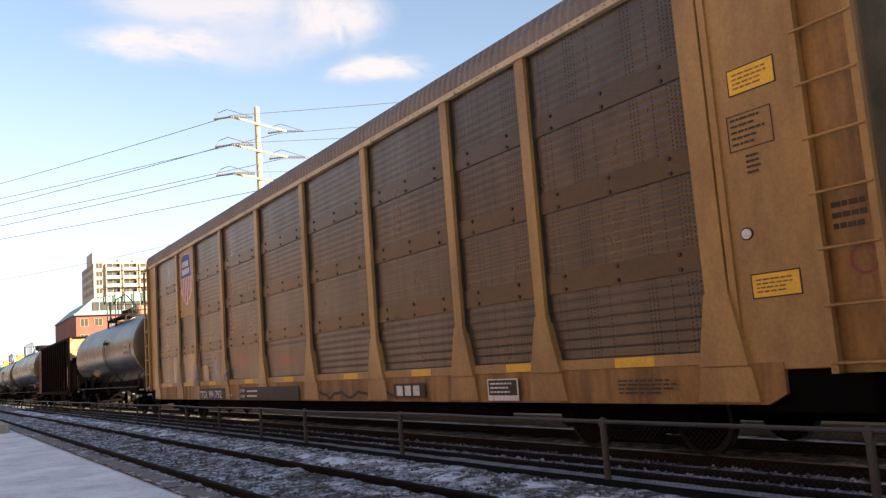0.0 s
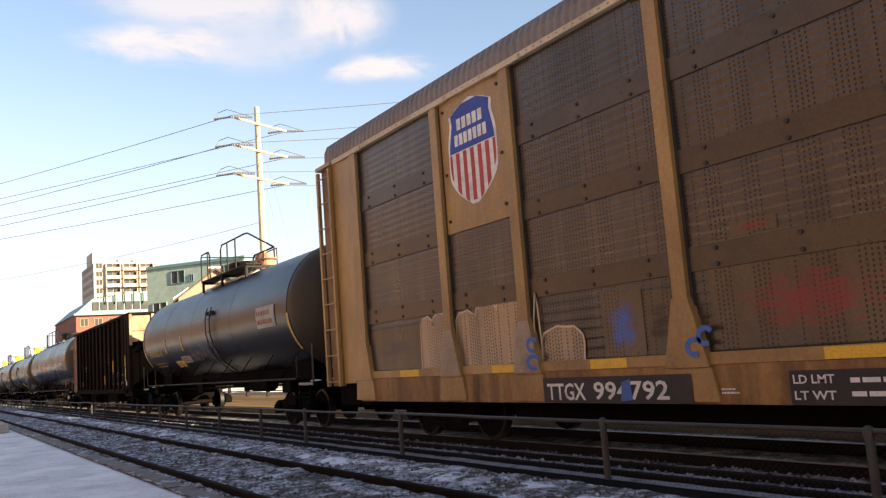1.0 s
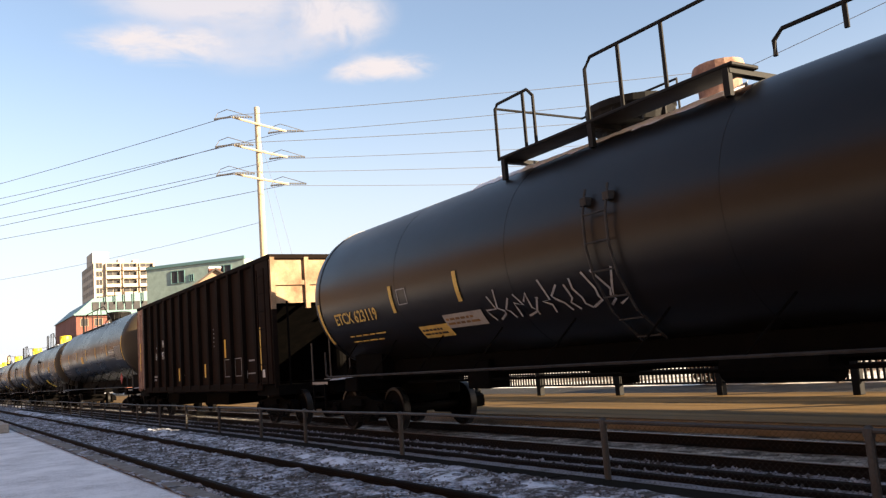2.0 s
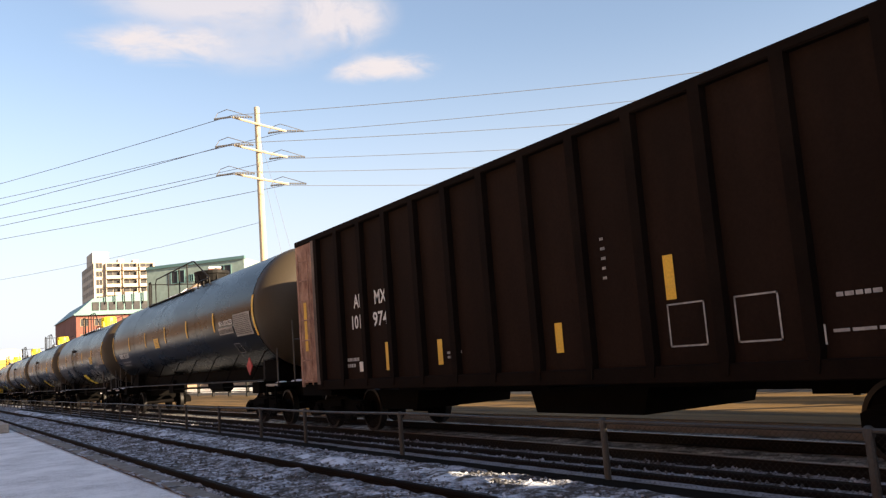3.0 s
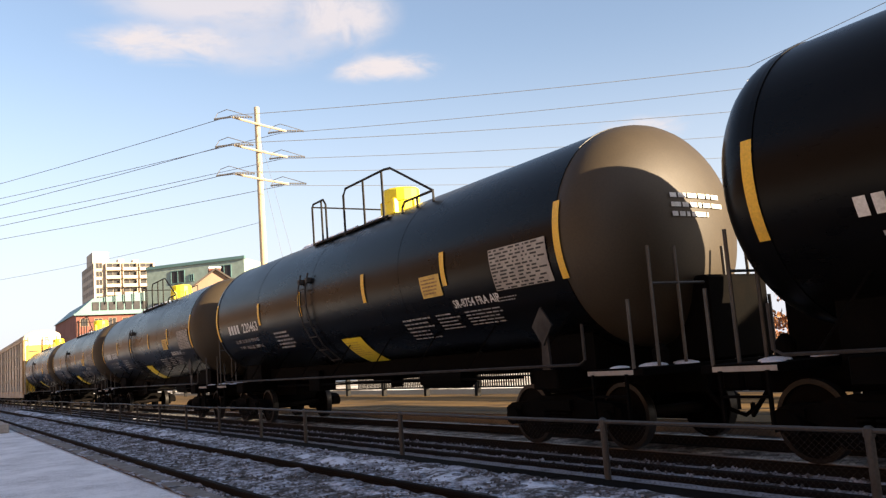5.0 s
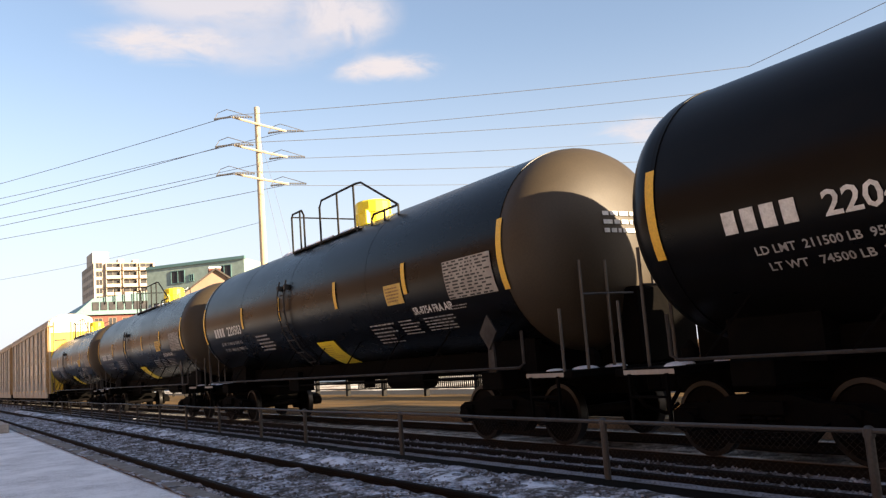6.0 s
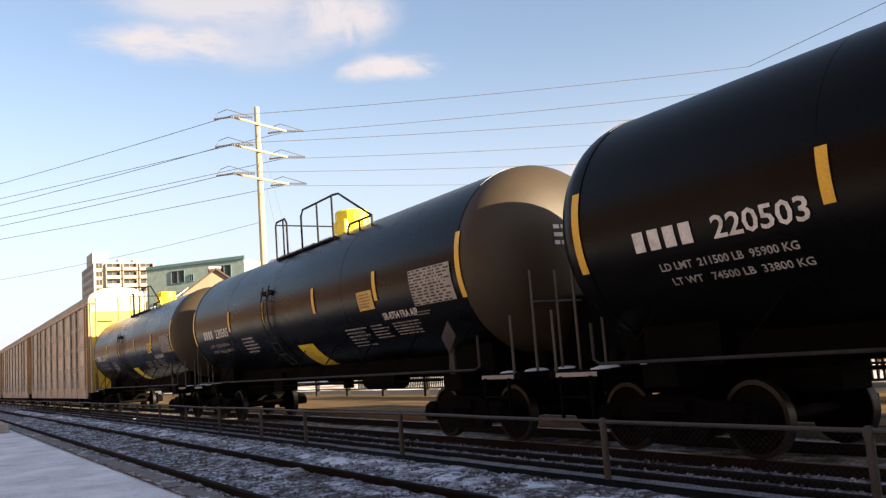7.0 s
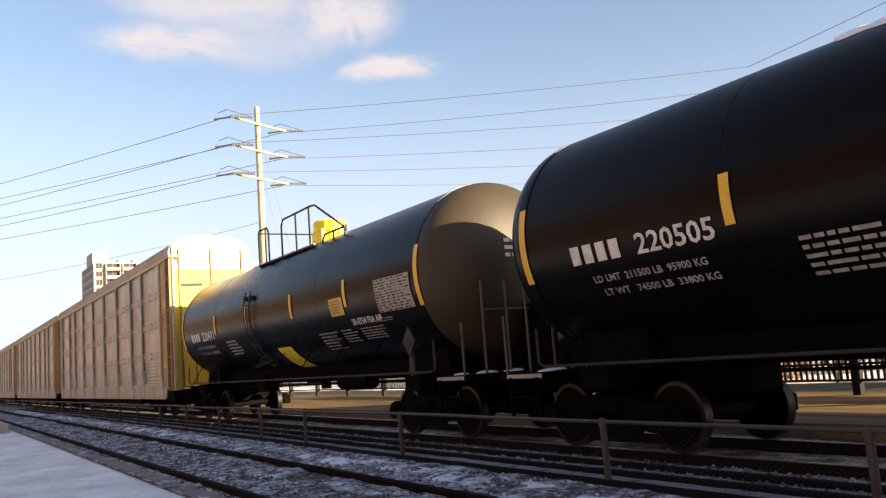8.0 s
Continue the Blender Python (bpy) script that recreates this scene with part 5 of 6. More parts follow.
    bars("lettering", ls, 4.75, 4.9, 2.9, 3.5, 6, "grey_letter", c, 32)
    bars("lettering", ls, 2.2, 2.3, 2.25, 2.9, 5, "grey_letter", c, 34, 0.012, 0.3)
    bars("lettering", ls, 5.05, 5.6, 1.72, 1.80, 1, "grey_letter", c, 35)
    bars("lettering", ls, 4.98, 5.75, 1.38, 1.44, 1, "grey_letter", c, 36)
    bars("lettering", ls, -1.3, -0.8, 1.4, 1.55, 2, "grey_letter", c, 33)
    for x0 in (3.12, 3.98):
        bm = bmesh.new()
        for a, b, p, q in ((x0, x0 + 0.5, 1.35, 1.37), (x0, x0 + 0.5, 1.85, 1.87), (x0, x0 + 0.02, 1.35, 1.87), (x0 + 0.48, x0 + 0.5, 1.35, 1.87)):
            rect(bm, ls, a, b, p, q, 0.012, 1)
        part("stencil_frame", bm, "grey_letter", c)
    for xx in (-4.3, -0.2, 4.75, 6.2):
        rect(bm := bmesh.new(), ls if xx < 6 else side, xx, xx + 0.16, 1.28, 1.48, 0.012, 1)
        part("label_plate", bm, "white", c)
    return c


# ---- the train ----
first_rack = auto_rack(-15.5, "yellow covered car carrier with punched grey-brown side sheets and graffiti")
shield(first_rack, POSTS[1], POSTS[2])
rack_writing(first_rack)
graffiti(first_rack)
# car ahead, hardly in view, added to shade the first rack's end
lead = auto_rack(11.6, "car carrier ahead, hardly in view, added for its shade", True)
old_tank, old_side = tank_car(-37.5, "dusty black tank car with graffiti and snow on top", 1.59, 2.94, 6.85, "old")
letters("lettering", "ETCX 623119", old_side, -6.25, 2.28, 0.24, "gold_letter", old_tank, 1.68, 0.016)
bars("lettering", old_side, -6.0, -4.3, 1.76, 2.04, 2, "gold_letter", old_tank, 41, 0.016, 0.24, (5, 8))
for bx0, bx1, bz0, bz1, bmat in ((-3.45, -2.58, 1.70, 1.98, "gold_letter"), (-2.6, -1.55, 1.86, 2.14, "pale"), (4.9, 6.1, 2.55, 3.1, "pale")):
    rect(bm := bmesh.new(), old_side, bx0, bx1, bz0, bz1, 0.016, 3)
    part("notice", bm, bmat, old_tank, "faded notice")
    bars("lettering", old_side, bx0 + 0.05, bx1 - 0.05, bz0 + 0.05, bz1 - 0.05, 2, "tan_sill" if bmat == "pale" else "black", old_tank, 42, 0.020, 0.5)
for fx in (-3.72,):
    bm = bmesh.new()
    for a, b, p, q in ((fx, fx + 0.3, 2.46, 2.48), (fx, fx + 0.3, 2.74, 2.76), (fx, fx + 0.02, 2.46, 2.76), (fx + 0.28, fx + 0.3, 2.46, 2.76)):
        rect(bm, old_side, a, b, p, q, 0.016, 1)
    part("stencil_frame", bm, "grey_letter", old_tank)
rnd = random.Random(9)
bm = bmesh.new()
for k in range(13):
    gx = -1.3 + k * 0.21
    ribbon(bm, old_side, [(gx + 0.13 * rnd.uniform(-1, 1), 2.0 + 0.5 * q / 4 * rnd.uniform(0.5, 1.1) - 0.1) for q in range(5)], 0.035, 0.016)
part("graffiti", bm, "grey_letter", old_tank, "pale scrawled graffiti")
hopper = hopper_car(-54.07)
gas_tank, gas_side = tank_car(-71.9, "black gas tank car with black dome and yellow reflectors", 1.66, 3.11, 8.48, "gas")
bm = bmesh.new()
for k in range(4):
    rect(bm, gas_side, -7.55 + k * 0.16, -7.44 + k * 0.16, 2.44, 2.64, 0.014, 2)
part("lettering", bm, "white", gas_tank)
letters("lettering", "202687", gas_side, -6.78, 2.44, 0.20, "white", gas_tank, 0.92, 0.016)
bars("lettering", gas_side, -7.4, -5.9, 2.02, 2.32, 2, "grey_letter", gas_tank, 51, 0.016, 0.35)
letters("lettering", "NON ODORIZED", gas_side, 5.82, 2.84, 0.14, "white", gas_tank, 1.1, 0.016)
rect(bm := bmesh.new(), gas_side, 5.70, 6.85, 2.58, 2.78, 0.014, 2)
part("notice", bm, "pale", gas_tank, "white notice on the tank")
letters("lettering", "LIQUEFIED PETROLEUM GAS", gas_side, 5.74, 2.62, 0.11, "black", gas_tank, 1.07, 0.020)
rect(bm := bmesh.new(), gas_side, 7.0, 8.25, 2.45, 3.08, 0.014, 4)
part("test_table", bm, "pale", gas_tank, "pale stencilled test table")
bars("lettering", gas_side, 7.04, 8.2, 2.49, 3.05, 11, "black", gas_tank, 52, 0.020, 0.5, (5, 12), 0.1)
rect(bm := bmesh.new(), gas_side, -1.48, -0.85, 2.6, 2.96, 0.014, 3)
part("notice", bm, "yellow", gas_tank, "small yellow notice")
bars("lettering", gas_side, -1.44, -0.9, 2.64, 2.92, 5, "tan_sill", gas_tank, 53, 0.020, 0.22, (4, 7))
prism(bm := bmesh.new(), [(7.52, 1.60), (7.72, 1.36), (7.92, 1.60), (7.72, 1.84)], -1.52, -1.49)
part("placard_holder", bm, "red", gas_tank, "red diamond placard in a holder")
bm = bmesh.new()
for a, b, p, q in ((6.45, 6.9, 1.92, 1.94), (6.45, 6.9, 2.24, 2.26), (6.45, 6.47, 1.92, 2.26), (6.88, 6.9, 1.92, 2.26)):
    rect(bm, gas_side, a, b, p, q, 0.016, 1)
part("stencil_frame", bm, "grey_letter", gas_tank)
new_tank, new_side = tank_car(-90.1, "black tank car with yellow dome cover and yellow reflectors", 1.645, 3.01, 6.92, "new")
NUMBERED = [(new_tank, "220463")]
for nx, num in ((-106.68, "220503"), (-123.1, "220505"), (-139.7, "220471")):
    twin = copy_thing(new_tank, pose(nx, TRACK_Y, RAIL_Z))
    CARS.append((twin, nx))
    NUMBERED.append((twin, num))
for ob, num in NUMBERED:
    tank_notices(ob, new_side, 2.98, 6.92, num)
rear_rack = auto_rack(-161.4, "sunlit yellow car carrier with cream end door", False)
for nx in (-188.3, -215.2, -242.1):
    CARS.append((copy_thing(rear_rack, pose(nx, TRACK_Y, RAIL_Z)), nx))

# ---- ground, tracks ----
def sheet(name, x0, x1, y0, y1, z, nx, ny, rough, mat, kind="structure", label="", category="", keep=None):
    """An uneven sheet of ground; rough is the height of its bumps."""
    xs, ys = np.linspace(x0, x1, nx + 1), np.linspace(y0, y1, ny + 1)
    verts = []
    for yy in ys:
        for xx in xs:
            h = 0.0
            if rough:
                h = rough * (noise.noise((xx * 2.3, yy * 2.3, 1.0)) + 0.6 * noise.noise((xx * 7.1, yy * 7.1, 5.0)) + 0.5 * noise.noise((xx * 16, yy * 16, 9.0)))
            verts.append((float(xx), float(yy), z + h))
    faces = []
    for j in range(ny):
        for i in range(nx):
            a = j * (nx + 1) + i
            faces.append((a, a + 1, a + nx + 2, a + nx + 1))
    me = bpy.data.meshes.new(name)
    me.from_pydata(verts, [], faces)
    me.materials.append(M[mat])
    ob = new(name, me)
    return tagged(ob, label, category, kind=kind)


ground = sheet("ground", -3000, 1500, -1500, 3000, -0.06, 12, 12, 0, "earth", label="bare winter ground with patches of snow", category="ground")
sheet("ballast_bed", -45, 6, 2.7, 5.95, 0.078, 620, 56, 0.035, "ballast", label="grey ballast dusted with snow between the tracks", category="ballast")
sheet("ballast_shoulder", -45, 6, 5.95, 8.2, 0.034, 500, 34, 0.010, "dirty_snow", label="snowy ballast beside the train", category="ballast")
sheet("ballast_bed_far", -300, -45, 2.7, 8.2, 0.03, 200, 30, 0.03, "ballast", label="grey ballast dusted with snow", category="ballast")
sheet("track_bed", -300, 160, 8.2, 10.42, 0.02, 500, 20, 0.02, "dark_ballast", label="dusty trackbed under the train", category="ballast")
bm = box(bmesh.new(), -300, 160, -30, 2.74, -0.3, 0.05, 0.01)
tagged(part("platform", bm, "platform"), "low asphalt platform with a film of snow", "platform", kind="structure")

for k in range(60):
    x0 = -120 + k * 2.1
    box(bm := bmesh.new(), x0, x0 + 2.085, 2.745, 2.985, -0.2, 0.088 + 0.006 * ((k * 5) % 4), 0.012)
    tagged(part("kerb_stone", bm, "edge"), "gritty concrete kerb along the platform", "kerb", "platform kerb")

RAIL = [(-0.075, 0.0), (0.075, 0.0), (0.075, 0.012), (0.015, 0.03), (0.012, 0.115), (0.036, 0.125), (0.036, 0.15), (-0.036, 0.15), (-0.036, 0.125), (-0.012, 0.115), (-0.015, 0.03), (-0.075, 0.012)]


def rail(y, ztop, shiny):
    t = thing("rail", "long steel rail with worn head" if shiny else "rusty steel rail on the snowy ballast", "rail", "rails", "structure", (0, y, ztop - 0.158))
    part("rail_foot", loft(bmesh.new(), RAIL, -300, 160), "rail", t)
    part("rail_head", loft(bmesh.new(), [(-0.030, 0.15), (0.030, 0.15), (0.030, 0.158), (-0.030, 0.158)], -300, 160), "railtop" if shiny else "rail", t)


for y, s in ((3.12, False), (4.57, False), ((CENTRE - 0.7175) / ACROSS, True), ((CENTRE + 0.7175) / ACROSS, True)):
    rail(y, RAIL_Z, s)
# long tarred timbers between the tracks
for i, (y0, y1, z1) in enumerate(((5.96, 6.38, 0.05), (6.65, 6.77, 0.085), (7.10, 7.22, 0.098))):
    for k in range(12):
        x0 = -66 + k * 6.0
        t = tagged(part("timber", box(bmesh.new(), x0, x0 + 5.96, y0, y1, -0.1, z1 + 0.004 * ((k * 7) % 3), 0.012), "timber"), "dark tarred timber laid along the track", "timber", "timbers between the tracks")
# ties of the near track
for k in range(70):
    x0 = -38 + k * 0.56
    tagged(part("tie", box(bmesh.new(), x0, x0 + 0.22, 3.0, 4.95, -0.1, 0.072, 0.01), "tie"), "weathered tie half buried in ballast", "railway tie", "ties of the near track")
# banked snow between the near track and the fence
rows = []
bm = bmesh.new()
for i in range(900):
    xx = -60 + 62 * i / 899
    row = []
    for j in range(11):
        u = j / 10
        yy = 4.82 + 1.12 * u
        lump = max(0, noise.noise((xx * 1.7, yy * 2.2, 3)) + 0.25) * 0.10 + max(0, noise.noise((xx * 6, yy * 6, 7))) * 0.05
        row.append(bm.verts.new((xx, yy, 0.0 + math.sin(math.pi * u) * (0.06 + lump))))
    rows.append(row)
for a, b in zip(rows, rows[1:]):
    for j in range(10):
        bm.faces.new((a[j], a[j + 1], b[j + 1], b[j]))
tagged(smooth(part("snow_bank", bm, "snow"), 80), "lumpy ridge of old snow beside the track", "snow", kind="stuff")
# loose stones
rnd = random.Random(12)
vs, fs = [], []
for k in range(9000):
    xx = -1.5 - 30 * rnd.random() ** 1.6
    yy = rnd.choice((rnd.uniform(3.2, 4.5), rnd.uniform(2.99, 3.06), rnd.uniform(4.66, 5.9), rnd.uniform(6.75, 7.7)))
    s = rnd.uniform(0.014, 0.034)
    b = len(vs)
    for dx, dy, dz in ((1, 0, 0), (-1, 0, 0), (0, 1, 0), (0, -1, 0), (0, 0, 1), (0, 0, -1)):
        q = s * rnd.uniform(0.7, 1.3)
        vs.append((xx + dx * q, yy + dy * q, (0.085 if yy < 6 else 0.045) + dz * q * 0.8))
    for f in ((0, 2, 4), (2, 1, 4), (1, 3, 4), (3, 0, 4), (2, 0, 5), (1, 2, 5), (3, 1, 5), (0, 3, 5)):
        fs.append(tuple(b + i for i in f))
me = bpy.data.meshes.new("stones")
me.from_pydata(vs, [], fs)
me.materials.append(M["ballast"])
tagged(new("ballast_stones", me), "loose grey ballast stones", "gravel", kind="stuff")

# ---- low chain-link fence between the tracks ----
FENCE_Y, F0, F1 = 6.36, 0.06, 0.72
fence = thing("fence", "low chain-link fence with pipe rail between the tracks", "fence", kind="structure", at=(0, FENCE_Y, 0))
pts = []
for k in range(121):
    xx = -120 + k * 1.03
    pts.append((xx, 0, F1 + 0.012 * math.sin(k * 0.9) * (1 if xx < -9 else 0.2)))
pipe(bm := bmesh.new(), pts, 0.024, 8)
part("top_rail", bm, "galv", fence, "grey pipe rail, slightly wavy")
posts = [0.4, -2.48, -5.35, -9.7, -13.35, -15.75, -18.65, -21.6, -24.6, -27.7] + [-30.6 - 3 * k for k in range(28)]
for p in posts:
    p += SKEW / ALONG * FENCE_Y
    rod(bm := bmesh.new(), (p, 0, -0.1), (p, 0, F1), 0.036, 10)
    lathe(bm, [(0.045, F1 - 0.05), (0.045, F1 + 0.02), (0.02, F1 + 0.045)], 10, "z", (p, 0, 0))
    part("post", bm, "galv", fence)
bm = bmesh.new()
for k in range(620):
    for s in (-1, 1):
        x0 = -38 + k * 0.064
        z = F0
        span = F1 - F0 + 0.01
        n = 3
        p0, p1 = (x0, -0.028 + 0.004 * s, z), (x0 + s * span, -0.028 + 0.004 * s, z + span)
        u = Vector((0, 0.0010, 0))
        w = Vector((-s * 0.0008, 0, 0.0008))
        a = [bm.verts.new(Vector(p0) + d) for d in (u, w, -u, -w)]
        b = [bm.verts.new(Vector(p1) + d) for d in (u, w, -u, -w)]
        for q in range(4):
            bm.faces.new((a[q], a[(q + 1) % 4], b[(q + 1) % 4], b[q]))
tagged(part("chain_link", bm, "wire", fence, "grey chain-link mesh"), kind="stuff")

# ---- far side: railing, canopy, bushes ----
far = thing("far_railing", "black iron picket railing at the back of the far platform", "fence", kind="structure", at=(0, 15.0, 0.24))
for zz in (0.27, 0.60, 0.98):
    part("rail_bar", box(bmesh.new(), -60, 12, -0.03, 0.03, zz, zz + 0.05), "iron", far)
for k in range(290):
    xx = -26 + k * 0.115
    if k == 0:
        picket = part("picket", box(bmesh.new(), -0.022, 0.022, -0.015, 0.015, 0.28, 1.02), "iron", far)
    else:
        twin = new("picket", picket.data)
        twin.parent = far
        twin.location = (xx, 0, 0)
picket.location = (-26, 0, 0)
for k in range(24):
    box(bm := bmesh.new(), -60 + k * 3.0, -59.85 + k * 3.0, -0.08, 0.08, 0, 1.1, 0.01)
    part("post", bm, "iron", far)
box(bm := bmesh.new(), -160, 30, 10.40, 15.7, -0.2, 0.24, 0.015)
slab = part("far_platform", bm, "far_slab")
tagged(slab, "sunlit far platform with a grey concrete face", "platform", kind="structure")
slab.data.materials.append(M["face"])
for p in slab.data.polygons:
    if p.normal.y < -0.9:
        p.material_index = 1
# dark strip takes the place of shaded ground behind the platform
sheet("yard", -160, 40, 15.72, 20.5, 0.06, 4, 4, 0, "yard", label="yard with shade in its dark colour, scattered snow", category="yard")
sheet("snow_field", -160, 60, 20.5, 90, 0.065, 90, 40, 0.03, "snow_field", label="sunlit snow over a level yard", category="snow")
# added dark wall, so that openings between the cars come out black
box(bm := bmesh.new(), -100, -42, 42, 52, 0, 9, 0.05)
tagged(part("warehouse_wall", bm, "backdrop_dark"), "dark block added behind the gaps between cars", "building", kind="structure")
canopy = thing("platform_canopy", "grey station canopy on posts over the far platform", "canopy", kind="structure", at=(-5.1, 15.9, 0))
prism(bm := bmesh.new(), [(0, 5.1), (40, 5.1), (40, 6.0), (0, 5.75)], 0, 4.2)
part("canopy_roof", bm, "canopy", canopy)
box(bm := bmesh.new(), -0.06, 0.0, -0.1, 4.3, 4.9, 5.85)
part("fascia", bm, "canopy", canopy)
for k in range(5):
    rod(bm := bmesh.new(), (1.5 + k * 7, 2.1, 0), (1.5 + k * 7, 2.1, 5.2), 0.12, 12)
    part("column", bm, "canopy", canopy)


def bush(x, y, h, w, seed):
    rnd = random.Random(seed)
    b = thing("bush", "russet-leaved bush in low sun", "bush", "bushes by the railing", at=(x, y, 0))
    bm = bmesh.new()
    for k in range(7):
        a = rnd.uniform(0, math.tau)
        pipe(bm, [(0, 0, 0), (0.25 * w * math.cos(a), 0.25 * w * math.sin(a), h * 0.45), (0.45 * w * math.cos(a), 0.45 * w * math.sin(a), h * rnd.uniform(0.7, 0.95))], 0.025, 5)
    part("stems", bm, "twig", b)
    bm = bmesh.new()
    for k in range(1500):
        a, r, z = rnd.uniform(0, math.tau), rnd.random() ** 0.5, rnd.random()
        ww = w / 2 * math.sin(math.pi * (0.15 + 0.75 * z)) ** 0.7 * r
        p = Vector((ww * math.cos(a), ww * math.sin(a), h * (0.08 + 0.92 * z)))
        q = Euler((rnd.uniform(0, 6), rnd.uniform(0, 6), rnd.uniform(0, 6))).to_matrix()
        s = rnd.uniform(0.05, 0.10)
        bm.faces.new([bm.verts.new(p + q @ Vector(d) * s) for d in ((-1, 0, 0), (0, -0.5, 0.1), (1, 0, 0), (0, 0.5, 0.1))])
    part("leaves", bm, "leaf", b, "dry russet leaves")


for k, (bx, by, bh, bw) in enumerate(((-8.6, 20.6, 4.6, 2.6), (-6.9, 21, 3.4, 2.2), (-10.6, 21.2, 2.2, 2.0), (-5.0, 20.6, 3.0, 2.2), (-12.6, 21.0, 1.5, 1.8))):
    bush(bx, by, bh, bw, k + 60)

# ---- utility poles and wires ----
ARM_TURN, REACH = radians(24), 3.9


def utility_pole(x, y, h, levels, reach):
    p = thing("utility_pole", "tall pale timber pole with angled crossarms and insulators", "utility pole", "utility poles", at=(x, y, 0))
    p.rotation_euler = (0, 0, ARM_TURN)
    rod(bm := bmesh.new(), (0, 0, -0.5), (0, 0, h), 0.42, 14, 0.28)
    part("shaft", bm, "pole", p)
    for z in levels:
        pipe(bm := bmesh.new(), [(0.4, -reach, z + 0.05), (0.4, 0, z + 0.0), (0.4, reach, z + 0.05)], 0.13, 6)
        part("crossarm", bm, "pole", p)
        for s in (-1, 1):
            q = Vector((0.4, s * reach, z + 0.1))
            bm = bmesh.new()
            for d in (Vector((-0.86, -0.45, -0.02)), Vector((0.62, 0.75, -0.03))):
                for k in range(7):
                    rod(bm, q + d * (0.15 + k * 0.28), q + d * (0.36 + k * 0.28), 0.12, 8)
            pipe(bm, [q + Vector((-1.7, -0.9, 0)), q + Vector((-1.5, -0.6, 0.7)), q + Vector((-0.5, -0.3, 0.9)), q + Vector((0.3, 0.2, 0.5)), q + Vector((1.2, 1.4, 0))], 0.04)
            part("insulator", bm, "insul", p, "grey stacked insulators with a jumper loop")
    return p


def wire(a, b, sag, r=0.035):
    a, b = Vector(a), Vector(b)
    bm = bmesh.new()
    pipe(bm, [a.lerp(b, t / 16) - Vector((0, 0, sag * 4 * (t / 16) * (1 - t / 16))) for t in range(17)], r, 5)
    tagged(part("power_line", bm, "cable"), "thin sagging overhead power line", "cable", "overhead lines")



LEVELS = (30.0, 26.8, 23.5)
utility_pole(-72.0, 30.0, 32.2, LEVELS, REACH)
utility_pole(-32.0, 70.0, 28.0, (27.2,), 1.6)
LEFT_ENDS = {30.0: ((-117.1, 3.3), (-125.4, 3.5)), 26.8: ((-116.4, 3.2), (-124.2, 3.5)), 23.5: ((-113.6, 3.1), (-122.9, 3.5))}
RIGHT_ENDS = {30.0: ((-33.5, 69.8), (-34.6, 78.0)), 26.8: ((-35.7, 74.7), (-40.2, 84.5)), 23.5: ((-39.9, 82.2), (-45.3, 94.1))}
for z in LEVELS:
    for i, s in enumerate((-1, 1)):
        tip = (-72.0 - s * REACH * math.sin(ARM_TURN), 30.0 + s * REACH * math.cos(ARM_TURN), z + 0.1)
        wire(tip, Vector(tip).lerp(Vector((*LEFT_ENDS[z][i], z + 0.4)), 1.3), 0.3, 0.036)
        wire(tip, (*RIGHT_ENDS[z][i], z + 0.2), 0.35)
for a, b in (((-33.5, 69.8, 30.2), (24.1, 59.8, 30.2)), ((-34.6, 78.0, 30.2), (28.4, 66.5, 30.2)), ((-35.7, 74.7, 26.9), (40.1, 51.7, 26.9))):
    wire(a, b, 0.2)
wire((-72, 30, 18.6), (-146, -9, 18.6), 1.2, 0.022)
wire((-71.7, 30, 29.0), (-63.2, 30.4, 9.0), 0.0, 0.018)
wire((-71.7, 30, 25.6), (-65.5, 30.2, 9.0), 0.0, 0.018)

# ---- buildings ----
def windows(parent, origin, along, n, m, w, h, dx, dz, x0, z0, frame_mat="tower"):
    """Rows of window openings with frame and pane on a wall through origin, running in the direction along."""
    along = Vector(along).normalized()
    out = Vector((along.y, -along.x, 0))
    basis = Matrix((along, -out, Vector((0, 0, 1)))).transposed().to_4x4()
    base = Matrix.Translation(origin) @ basis
    pane, fr = bmesh.new(), bmesh.new()
    box(pane, 0, w, -0.03, 0.1, 0, h)
    for q in ((-0.12, 0, -0.1, h + 0.1), (w, w + 0.12, -0.1, h + 0.1), (0, w, -0.1, 0), (0, w, h, h + 0.1), (w / 2 - 0.05, w / 2 + 0.05, 0, h)):
        box(fr, q[0], q[1], -0.12, 0.1, q[2], q[3])
    first = part("window", fr, frame_mat, parent)
    glass = part("pane", pane, "glass", first)
    for j in range(m):
        for i in range(n):
            pos = base @ Matrix.Translation((x0 + i * dx, 0, z0 + j * dz))
            if i == 0 and j == 0:
                first.matrix_local = pos
                continue
            f = new("window", first.data)
            f.parent, f.matrix_local = parent, pos
            g = new("pane", glass.data)
            g.parent = f


tower = thing("apartment_tower", "pale concrete apartment tower with balconies lit by low sun", "building")
box(bm := bmesh.new(), -396, -365, 62, 88.3, 0, 59)
part("wall", bm, "tower", tower)
box(bm := bmesh.new(), -386, -371, 62.6, 69.5, 59, 65.2)
part("penthouse", bm, "tower", tower)
for x0, y0, h in ((-372, 73, 2.2), (-370, 79, 1.6)):
    box(bm := bmesh.new(), x0, x0 + 4, y0, y0 + 2.4, 59, 59 + h)
    part("roof_unit", bm, "tower", tower)
